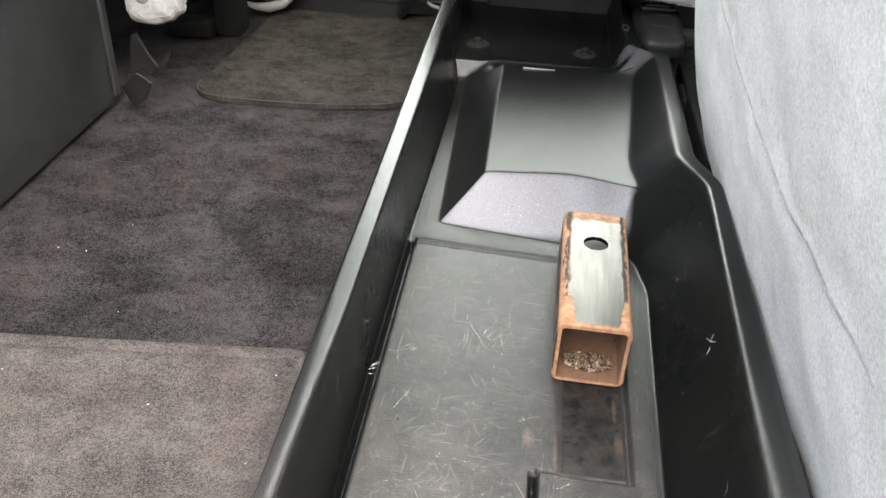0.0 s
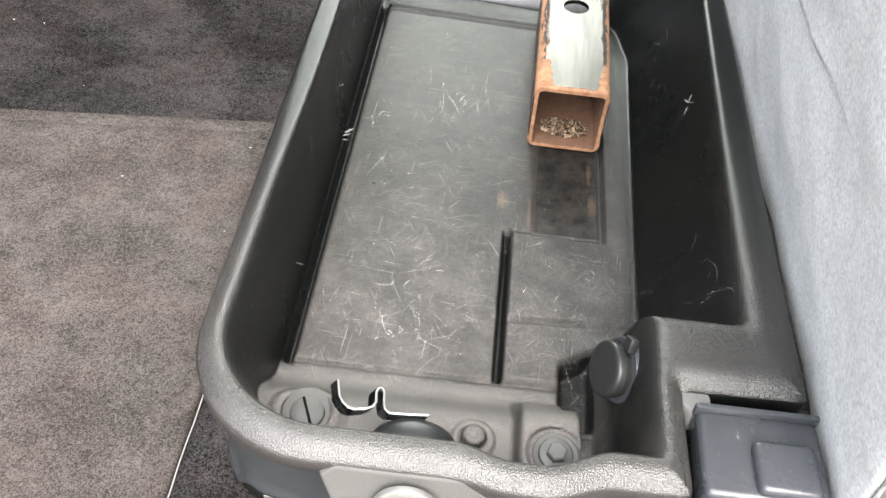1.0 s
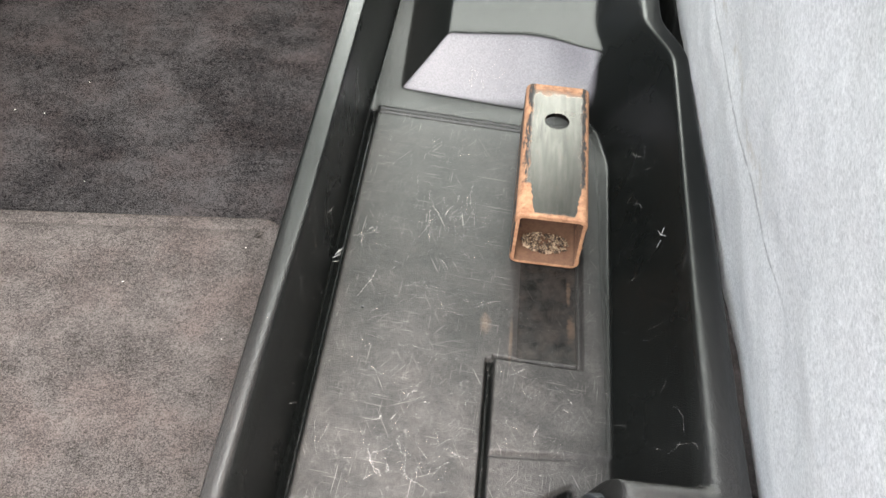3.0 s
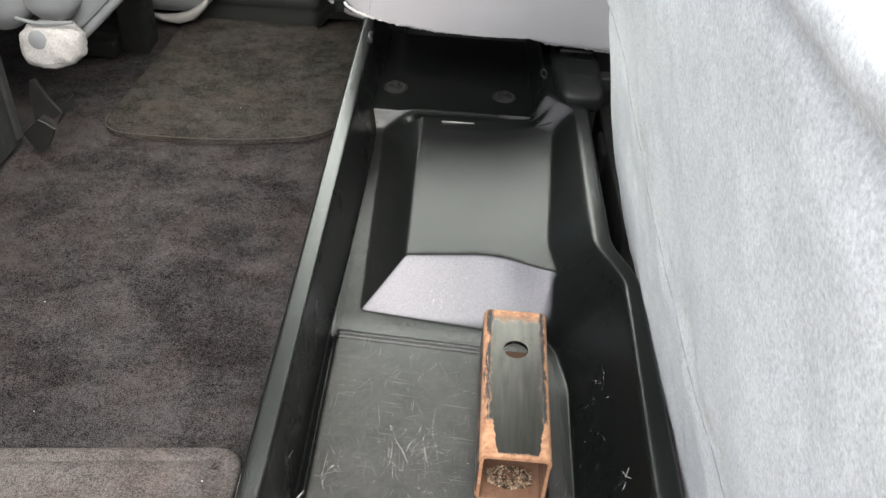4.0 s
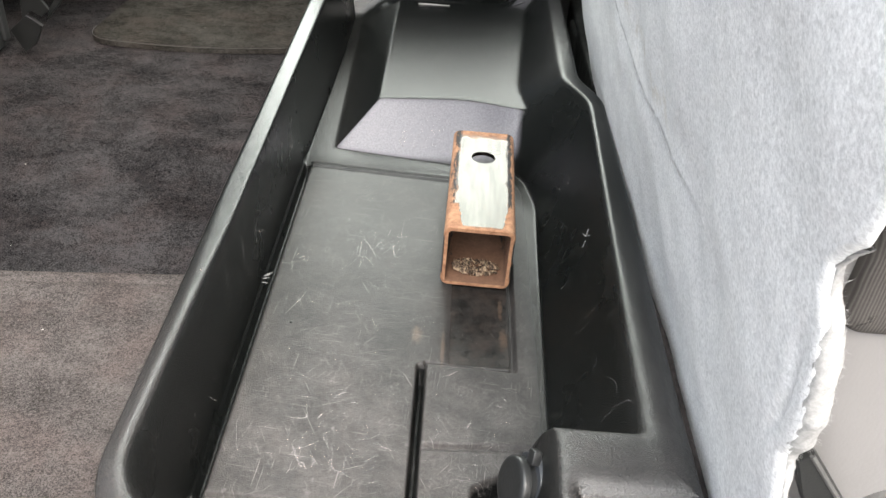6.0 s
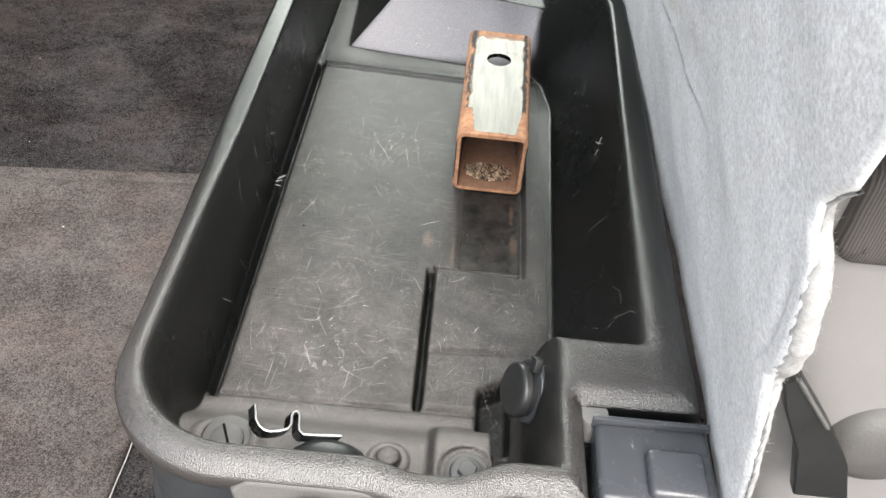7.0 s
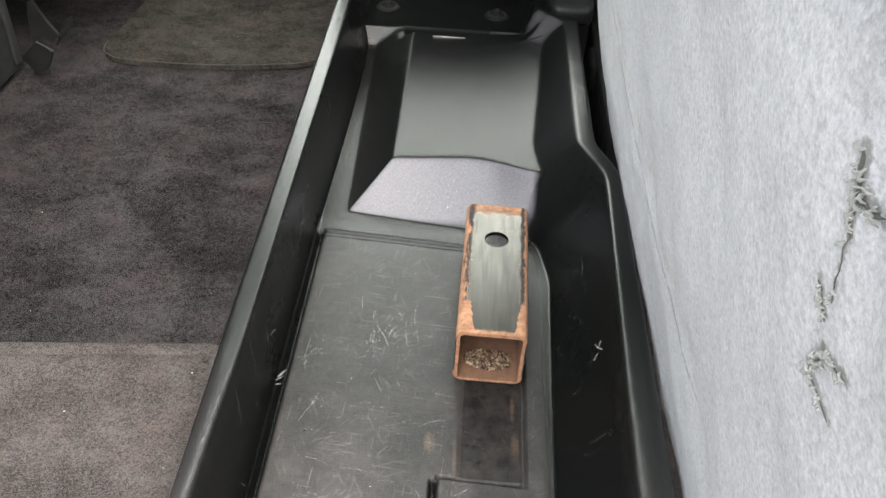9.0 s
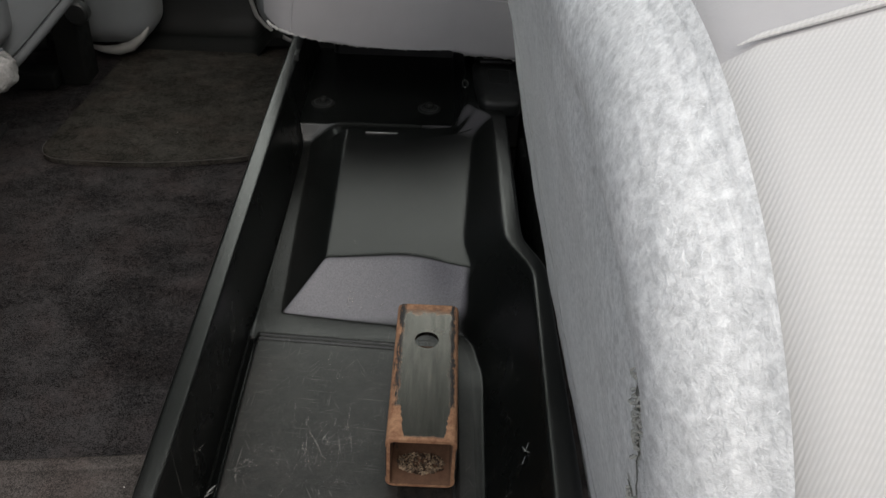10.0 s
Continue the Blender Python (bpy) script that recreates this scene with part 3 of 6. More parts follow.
def fbm(x, y, scale, seed=0, octaves=4):
    """Smooth value noise in numpy, about -1 to 1."""
    out, amp = np.zeros_like(x), 1.0
    rng = np.random.RandomState(seed)
    for _ in range(octaves):
        g = rng.uniform(-1, 1, (64, 64))
        u, v = x * scale % 64, y * scale % 64
        i, j = np.floor(u).astype(int), np.floor(v).astype(int)
        a, b = u - i, v - j
        a, b = a * a * (3 - 2 * a), b * b * (3 - 2 * b)
        i1, j1 = (i + 1) % 64, (j + 1) % 64
        out += amp * ((g[i % 64, j % 64] * (1 - a) + g[i1, j % 64] * a) * (1 - b) + (g[i % 64, j1] * (1 - a) + g[i1, j1] * a) * b)
        amp, scale = amp * 0.5, scale * 2.03
    return out


# The cab: floor, roof, walls and doors
FLOOR = -0.118


def cab_floor():
    xs, ys = np.linspace(-1.7, 0.80, 180), np.linspace(-0.46, 1.56, 150)
    X, Y = np.meshgrid(xs, ys)
    Z = FLOOR + 0.0035 * fbm(X, Y, 7.0, 3, 3) + 0.10 * ss(0.42, 0.62, X)
    lone("floor", grid_mesh("floor", np.stack([X, Y, Z], -1)), "carpet", "charcoal loop carpet on the cab floor, dusty and trodden", "floor", "structure", sharp=0)


def ring_sheet(outline, insets, bm=None):
    """A sheet from a closed outline: rings set in by a distance, each at a height, then a filled middle."""
    bm = bm or bmesh.new()
    pts = [Vector((x, y, 0)) for x, y in outline]
    n = len(pts)
    norm = []
    for i in range(n):
        d = (pts[(i + 1) % n] - pts[i - 1]).normalized()
        norm.append(Vector((-d.y, d.x, 0)))
    rings = [[bm.verts.new(p + q * s + Vector((0, 0, z))) for p, q in zip(pts, norm)] for s, z in insets]
    for a, b in zip(rings, rings[1:]):
        for k in range(n):
            bm.faces.new((a[k], a[(k + 1) % n], b[(k + 1) % n], b[k]))
    bmesh.ops.triangulate(bm, faces=[bm.faces.new(rings[-1])])
    return bm


def rounded_outline(corners, step=10):
    """Corners (x, y, radius), anticlockwise, to an outline with arcs."""
    out, n = [], len(corners)
    for i, (x, y, r) in enumerate(corners):
        p, a, b = Vector((x, y)), Vector(corners[i - 1][:2]), Vector(corners[(i + 1) % n][:2])
        u, v = (a - p).normalized(), (b - p).normalized()
        for k in range(step + 1):
            t = k / step
            s, e = p + u * r, p + v * r
            q = (1 - t) ** 2 * s + 2 * t * (1 - t) * p + t * t * e
            out.append((q.x, q.y))
        nx = Vector(corners[(i + 1) % n][:2])
        s, e = p + v * r, nx + (p - nx).normalized() * corners[(i + 1) % n][2]
        out += [tuple(s.lerp(e, k / 12)) for k in range(1, 12)]
    return out


def floor_mats():
    h = 0.008
    mat = thing("floor_mat", "grey-brown carpet floor mat with a stitched hem on the footwell floor", "floor mat", pose(0, 0, FLOOR + 0.003), "floor mats")
    near = rounded_outline([(-0.092, -0.43, 0.04), (-0.0935, 0.377, 0.036), (-0.30, 0.358, 0.05), (-0.62, 0.33, 0.05), (-0.64, -0.43, 0.04)])
    part("mat_body", ring_sheet(near, [(0, -0.004), (0.0, 0.004), (0.0015, 0.0072), (0.004, h), (0.017, h), (0.0185, h - 0.0018), (0.0205, h - 0.0002), (0.03, h)]), "mat_near", mat, sharp=0)
    part("edge_thread", tube_along([(-0.0915, -0.42 + 0.02 * k, 0.0035 + 0.0012 * math.sin(k * 1.7)) for k in range(39)], 0.0005, 6), "thread", mat, "pale frayed edge thread")
    mat = thing("floor_mat", "dark brown carpet floor mat with a rounded bound edge, worn", "floor mat", pose(0, 0, FLOOR + 0.004), "floor mats")
    far = rounded_outline([(-0.492, 1.012, 0.060), (-0.30, 1.004, 0.09), (-0.078, 1.050, 0.095), (-0.081, 1.30, 0.05), (-0.088, 1.52, 0.04), (-0.462, 1.52, 0.04)])
    part("mat_body", ring_sheet(far, [(0, -0.004), (0, 0.004), (0.0015, 0.006), (0.004, 0.007), (0.02, 0.007)]), "mat_far", mat, sharp=0)
    edge = [(x, y, 0.0055) for x, y in far]
    lo = [p for p in edge[:len(edge) // 2] if p[1] < 1.13]
    part("binding", tube_along(lo, 0.0008, 6), "bind", mat, "worn binding along the mat's edge")


def lint_specks():
    """Pale lint and grit lying on the mats and carpet."""
    rng = random.Random(31)
    bm = bmesh.new()
    for k in range(26):
        x, y = (rng.uniform(-0.62, -0.11), rng.uniform(-0.25, 0.34)) if k < 20 else (rng.uniform(-0.5, -0.06), rng.uniform(0.40, 1.4))
        s = rng.uniform(0.0003, 0.0008)
        made = bmesh.ops.create_icosphere(bm, subdivisions=1, radius=s)["verts"]
        on_mat = y < 0.345 or y > 1.07
        bmesh.ops.transform(bm, matrix=pose(x, y, FLOOR + (0.0115 if on_mat else 0.002) + 0.3 * s, 0, 0, rng.uniform(0, 180)) @ Matrix.Diagonal((rng.uniform(1, 2.6), 1, 0.6, 1)), verts=made)
    lone("lint", bm, "lint", "tiny pale lint specks on the mats and carpet", "lint", "stuff")


def cab_shell():
    z0, z1 = -0.16, 1.30
    # Unseen roof, cut back on the door side to let in sky light
    lone("ceiling", box((-2.3, 0.42, z1), (0.86, 1.60, z1 + 0.05), 0.0), "headliner", "unseen pale cloth headliner, cut back to let in sky light", "ceiling", "structure", False)
    # Rear wall with its window opening
    wall = thing("wall_rear", "grey trimmed rear wall of the cab with a window", "wall", kind="structure")
    for lo, hi in (((0.80, -0.50, z0), (0.86, 1.74, 0.52)), ((0.80, -0.50, 0.98), (0.86, 1.74, z1)), ((0.80, -0.50, 0.52), (0.86, -0.18, 0.98)), ((0.80, 1.42, 0.52), (0.86, 1.74, 0.98))):
        part("wall_panel", box(lo, hi, 0), "trim_grey", wall, smooth=False)
    pane = part("pane", box((0.825, -0.18, 0.52), (0.83, 1.42, 0.98), 0), "glass", wall, "clear window glass", False)
    pane.visible_shadow = False
    # Far side of the cab: door below its window
    door = thing("door_1", "closed far door with black lower trim and a window", "door", kind="structure")
    part("lower_trim", box((-1.9, 1.60, z0), (0.80, 1.68, 0.36), 0.01), "sill", door)
    part("upper_rail", box((-1.9, 1.54, 1.215), (0.80, 1.62, z1), 0.005), "trim_grey", door)
    for x0, x1 in ((-1.9, -1.75), (-0.62, -0.45), (0.60, 0.80)):
        part("pillar", box((x0, -0.03, 0), (x1, 0.03, 0.88), 0.005, m=pose(0, 1.65, 0.35, 3, 0, 0)), "trim_grey", door)
    for x0, x1 in ((-1.75, -0.62), (-0.45, 0.60)):
        part("pane", box((x0, -0.003, 0), (x1, 0.003, 0.88), 0, m=pose(0, 1.65, 0.35, 3, 0, 0)), "glass", door, "clear window glass", False).visible_shadow = False
    # Front of the cab: dashboard and windscreen opening
    dash = thing("wall_front", "dark dashboard wall below the windscreen", "wall", kind="structure")
    part("dashboard", box((-2.2, -0.50, z0), (-1.75, 1.68, 0.48), 0.04), "sill", dash)
    part("header_rail", box((-2.2, -0.50, 1.08), (-2.12, 1.68, z1), 0.005), "trim_grey", dash)
    # Near side: the door sill under the open doorway
    lone("trim_sill", box((-1.9, -0.52, z0 - 0.05), (0.80, -0.44, FLOOR + 0.012), 0.008), "sill", "black plastic door sill under the open doorway", "door sill", "structure")
    # Unseen ground, made pale to bounce daylight up into the cab
    lone("ground", box((-30, -30, -0.95), (30, 30, -0.90), 0), "concrete", "unseen pale ground outside the truck, added to bounce light in", "ground", "structure", False)


def far_sill():
    """Black moulded kick panel between the two lower seat trims at the far door."""
    t = np.linspace(0, 1, 26)
    s = np.linspace(-0.47, -0.13, 40)
    prof_y = 1.47 + 0.13 * t ** 0.8
    prof_z = FLOOR + 0.004 + 0.030 * ss(0, 0.28, t) + 0.20 * np.clip((t - 0.30) / 0.70, 0, 1) ** 1.5
    X = np.repeat(s[None, :], 26, 0)
    Y = np.repeat(prof_y[:, None], 40, 1)
    Z = prof_z[:, None] + 0.05 * (1 - ss(-0.47, -0.43, X)) + 0.05 * ss(-0.20, -0.14, X)
    lone("trim_kick_panel", grid_mesh("trim_kick_panel", np.stack([X, Y, Z], -1)), "sill", "black scuffed plastic kick panel by the far door", "trim", "structure", sharp=0)


# The storage tray under the folded seat
def tray_height(X, Y):
    H = 0.098 + 0.012 * ss(0.05, 0.9, Y)
    xl, r = -0.0195, 0.062
    yf = -0.1045 - 0.008 * ss(0.115, 0.150, X) + 0.013 * ss(0.165, 0.205, X)
    # Inner edge of the rim: left side and front with a round corner
    cx, cy = xl + r, yf + r
    d_lf = np.where((X < cx) & (Y < cy), r - np.hypot(cx - X, cy - Y), np.minimum(X - xl, Y - yf))
    xr = np.clip(0.2885 + 0.0265 * Y, 0.283, 0.300) - 0.0245 * ss(0.448, 0.525, Y) - 0.038 * ss(0.797, 0.848, Y)
    d_r = xr - X
    # The right wall leans out, and bulges in where the rim steps in beside the hump
    wall_r = np.zeros_like(Y)
    for dy in (-0.012, -0.006, 0.0, 0.006, 0.012):
        wall_r = wall_r + np.interp(Y + dy, (0.40, 0.454, 0.475, 0.492, 0.517, 0.565), (0.0485, 0.0575, 0.068, 0.0765, 0.081, 0.108)) / 5
    wall_r = wall_r - 0.085 * ss(0.815, 0.856, Y)
    spout = ss(0.775, 0.825, Y) * (1 - ss(0.87, 0.91, Y))
    k = 0.0008 + 0.0027 * ss(0.22, 0.0, Y)
    z_lf = H - softplus(d_lf - 0.0004 - 0.5 * (k - 0.0008), k) * (H / (0.0085 + 0.0205 * np.clip((Y - 0.46) / 0.34, 0, 1)))
    z_r = H - softplus(d_r - 0.001 - 0.002 * spout, 0.0012 + 0.0015 * ss(0.2, 0.0, Y) + 0.0018 * spout) * (H / wall_r)
    # Raised block and post at the near right corner
    d_post = np.maximum(0.2255 - X, Y + 0.0045)
    d_post = np.where((X > 0.2255) & (Y < -0.0045), -np.minimum(X - 0.2255, -0.0045 - Y), d_post)
    z_post = H - softplus(d_post - 0.0015, k) * (H / np.where(Y > -0.0045, 0.016, 0.015))
    # Floor
    F = np.zeros_like(X)
    on_pad = ss(-0.012, -0.004, Y) * (1 - ss(0.449, 0.453, Y + 0.075 * X))
    F -= 0.010 * np.exp(-((X + 0.0045) / 0.0026) ** 2) * on_pad
    F += 0.002 * (1 - ss(-0.012, -0.006, X))
    ridge = Y + 0.072 * X - 0.4525
    F += 0.0019 * (np.exp(-(ridge / 0.0021) ** 2) + np.exp(-((ridge - 0.0058) / 0.0021) ** 2)) * ss(-0.002, 0.002, X) * (1 - ss(0.165, 0.172, X))
    F -= 0.0010 * ss(0.006, 0.030, ridge)
    # Groove and second panel beside the pad
    g = ss(-0.006, 0.0, Y) * (1 - ss(0.136, 0.142, Y))
    F -= 0.020 * np.exp(-((X - 0.1422) / 0.0032) ** 4) * g
    second = ss(0.1440, 0.1475, X) * (1 - ss(0.1375, 0.1415, Y + 0.05 * (X - 0.145)))
    F += 0.0035 * second * ss(-0.004, 0.0, Y)
    F += 0.0035 * ss(0.2200, 0.2225, X) * (1 - second) * ss(-0.004, 0.0, Y) * (1 - ss(0.38, 0.44, Y))
    F -= 0.0026 * second * (1 - ss(0.0495, 0.0535, Y - 0.05 * (X - 0.145))) * ss(-0.004, 0.004, Y)
    F -= 0.0020 * ss(0.158, 0.168, X) * (1 - ss(0.2155, 0.2172, X)) * ss(0.1415, 0.145, Y) * (1 - ss(0.39, 0.41, Y))
    F -= 0.0040 * np.exp(-((X - 0.2182) / 0.0015) ** 2) * ss(0.138, 0.142, Y) * (1 - ss(0.40, 0.42, Y))
    F -= 0.0060 * np.exp(-((Y + 0.05 * (X - 0.145) - 0.1422) / 0.0017) ** 2) * ss(0.143, 0.146, X) * (1 - ss(0.216, 0.219, X))
    F -= 0.0042 * np.exp(-((Y - 0.05 * (X - 0.145) - 0.0500) / 0.0016) ** 2) * second * (1 - ss(0.200, 0.212, X))
    # Front shelf
    step = 0.010 * ss(0.150, 0.160, X)
    front = (0.0012 + 0.0288 * ss(-0.016, -0.060, Y) + step * ss(-0.02, -0.035, Y)) * (1 - ss(-0.014, -0.008, Y))
    F += front * ss(-0.008, -0.012, Y)
    F += (0.0014 * np.exp(-((Y + 0.0115) / 0.0024) ** 2) - 0.0045 * np.exp(-((Y + 0.0062) / 0.0017) ** 2)) * (X > 0.0) * (X < 0.225) * ss(-0.004, 0.002, X)
    rr = np.hypot(X - 0.023, (Y + 0.066))
    F += 0.004 * ss(0.027, 0.019, rr) - 0.0048 * ss(0.0165, 0.0135, rr)
    rb = np.hypot(X - 0.128, Y + 0.071)
    F += 0.0025 * ss(0.0150, 0.0120, rb) + 0.0075 * np.sqrt(np.clip(1 - (rb / 0.0085) ** 2, 0, 1))
    rc = np.hypot(X - 0.178, Y + 0.078)
    F += -0.004 * ss(0.0185, 0.0165, rc)
    # Raised hump over the tunnel
    yb = 0.491 - 0.13 * (X - 0.02)
    yt, zt = 0.0 * X, 0.0 * X
    for dx in (-0.022, -0.011, 0.0, 0.011, 0.022):
        yt = yt + np.interp(X + dx, (0.0, 0.066, 0.170, 0.236, 0.30), (0.543, 0.543, 0.551, 0.512, 0.512)) / 5
        zt = zt + np.interp(X + dx, (0.0, 0.066, 0.170, 0.236, 0.30), (0.046, 0.046, 0.050, 0.0595, 0.0620)) / 5
    z_front = -0.004 + (Y - yb) / np.maximum(yt - yb, 0.01) * (zt + 0.004)
    z_top = zt + (Y - yt) * 0.080
    xb = np.interp(Y, (0.49, 0.83), (0.021, 0.014))
    xt = np.interp(Y, (0.54, 0.80), (0.067, 0.0695))
    chan = -0.002 + 0.032 * np.clip((Y - 0.465) / 0.375, 0, 1)
    z_left = chan + (X - xb) / (xt - xb) * (z_top - chan)
    hump = smin(smin(z_front, z_left, 0.0013), z_top, 0.0013)
    F = smax(F, np.where(Y > 0.40, hump, -1), 0.0011)
    F = smax(F, np.where(Y > 0.455, chan, -1), 0.001)
    shelf = 0.0565
    back = shelf + 0.022 * ss(0.836, 0.824, Y)
    F = np.where(Y > 0.80, smin(F, back, 0.004), F)
    F = smax(F, shelf - (0.862 - Y) * 1.7, 0.0065) * (Y <= 0.862) + np.where(Y > 0.862, shelf, 0)
    z = smax(F, z_lf, 0.0014)
    z = smax(z, z_r, 0.0014 + 0.0020 * spout)
    # Sloping face where the rim steps in at the far right corner
    ramp = 0.066 + 0.92 * (0.568 * (X - 0.2205) + 0.823 * (Y - 0.790))
    ramp = smin(ramp, 0.050 + 1.6 * (X - 0.2000 - 0.62 * (Y - 0.80)), 0.007)
    z = np.where((Y > 0.72) & (Y < 0.90), smax(z, smin(ramp, H, 0.003), 0.0050), z)
    z = np.where(Y < 0.03, smax(z, z_post, 0.0022), z)
    # Hollow under the round cap
    hollow = ss(0.1835, 0.1890, X) * (1 - ss(0.206, 0.216, X)) * ss(-0.041, -0.036, Y) * (1 - ss(0.011, 0.019, Y - 0.6 * (X - 0.187)))
    z = z + (np.minimum(z, -0.020) - z) * hollow
    hollow = ss(0.1925, 0.1985, X - 0.10 * np.clip(-0.06 - Y, 0, 1)) * (1 - ss(0.208, 0.215, X)) * ss(-0.094, -0.086, Y) * (1 - ss(-0.040, -0.036, Y))
    z = z + (np.minimum(z, -0.004) - z) * hollow
    z = smin(z, H, 0.0012)
    # Outer edge of the rim and the skirt below it
    xo_l, ro = -0.0388, 0.080
    yo = -0.1290 - 0.005 * ss(0.115, 0.150, X) + 0.010 * ss(0.165, 0.205, X)
    ox, oy = xo_l + ro, yo + ro
    o_lf = np.where((X < ox) & (Y < oy), ro - np.hypot(ox - X, oy - Y), np.minimum(X - xo_l, Y - yo))
    xo_r = 0.3145 - 0.0225 * ss(0.455, 0.53, Y) - 0.038 * ss(0.808, 0.862, Y)
    o = np.minimum(o_lf, xo_r - X)
    corner = np.where((X > 0.2425) & (Y < -0.057), -np.minimum(X - 0.2425, -0.057 - Y), np.hypot(np.maximum(0.2425 - X, 0), np.maximum(Y + 0.057, 0)))
    o = np.minimum(o, corner)
    soft = 0.0007 + 0.0037 * ss(0.25, 0.0, Y)
    drop = softplus(0.0016 + 1.5 * (soft - 0.0007) - o, soft) * 0.9 + softplus(-o - 0.0005, 0.0012) * 13
    return np.where(o < 0.003, np.maximum(z - drop, H - 0.022), z - drop), o


def rim_lip():
    """The turned-down edge outside the rim, lofted along its outline."""
    xo, ro = -0.0388, 0.080
    front = lambda x: -0.1290 - 0.005 * float(ss(0.115, 0.150, np.array(x))) + 0.010 * float(ss(0.165, 0.205, np.array(x)))
    side = lambda y: 0.3145 - 0.0225 * float(ss(0.455, 0.53, np.array(y))) - 0.038 * float(ss(0.808, 0.862, np.array(y)))
    pts = [(xo, y) for y in np.linspace(1.12, -0.129 + ro, 50)]
    pts += [(xo + ro - ro * math.cos(a), front(xo + ro) + ro - ro * math.sin(a)) for a in np.linspace(0.05, math.pi / 2, 28)]
    pts += [(x, front(x)) for x in np.linspace(xo + ro + 0.004, 0.2385, 60)]
    pts += [(0.2415, front(0.24) + 0.001), (0.2425, front(0.24) + 0.004)] + [(0.2425, y) for y in np.linspace(-0.108, -0.066, 10)]
    pts += [(0.2485 - 0.006 * math.cos(a), -0.0630 + 0.006 * math.sin(a)) for a in np.linspace(0.15, math.pi / 2, 10)] + [(x, -0.0570) for x in np.linspace(0.251, 0.311, 12)] + [(0.3140, -0.0555)]
    pts += [(side(y), y) for y in np.linspace(-0.052, 1.12, 140)]
    P = np.array(pts)
    T = np.gradient(P, axis=0)
    T /= np.linalg.norm(T, axis=1)[:, None]
    N = np.stack([T[:, 1], -T[:, 0]], -1)
    inward = ((P - (0.12, 0.4)) * N).sum(1, keepdims=True) < 0
    N = np.where(inward, -N, N)
    N[(P[:, 0] > 0.2) & (P[:, 1] < -0.05)] = T[(P[:, 0] > 0.2) & (P[:, 1] < -0.05)][:, ::-1] * (1, -1)
    soft = 0.0007 + 0.0037 * ss(0.25, 0.0, P[:, 1])

    def drop(o):
        return softplus(0.0016 + 1.5 * (soft - 0.0007) - o, soft) * 0.9

    rows = []
    Q = P - N * 0.0046
    crest = tray_height(Q[:, 0], Q[:, 1])[0] + drop(0.0046) + 0.00012
    for out in (-0.0060, -0.0050, -0.0040, -0.0030, -0.0020, -0.0010, -0.0002):
        Q = P + N * out
        rows.append(np.stack([Q[:, 0], Q[:, 1], crest - drop(-out)], -1))
    edge = crest - drop(0.0002)
    for out, down in ((0.0005, 0.0010), (0.0009, 0.0026), (0.0011, 0.0045), (0.0010, 0.0100), (-0.0002, 0.0128), (-0.003, 0.0140)):
        Q = P + N * out
        rows.append(np.stack([Q[:, 0], Q[:, 1], edge - down], -1))
    return grid_mesh("rim_lip", np.array(rows))


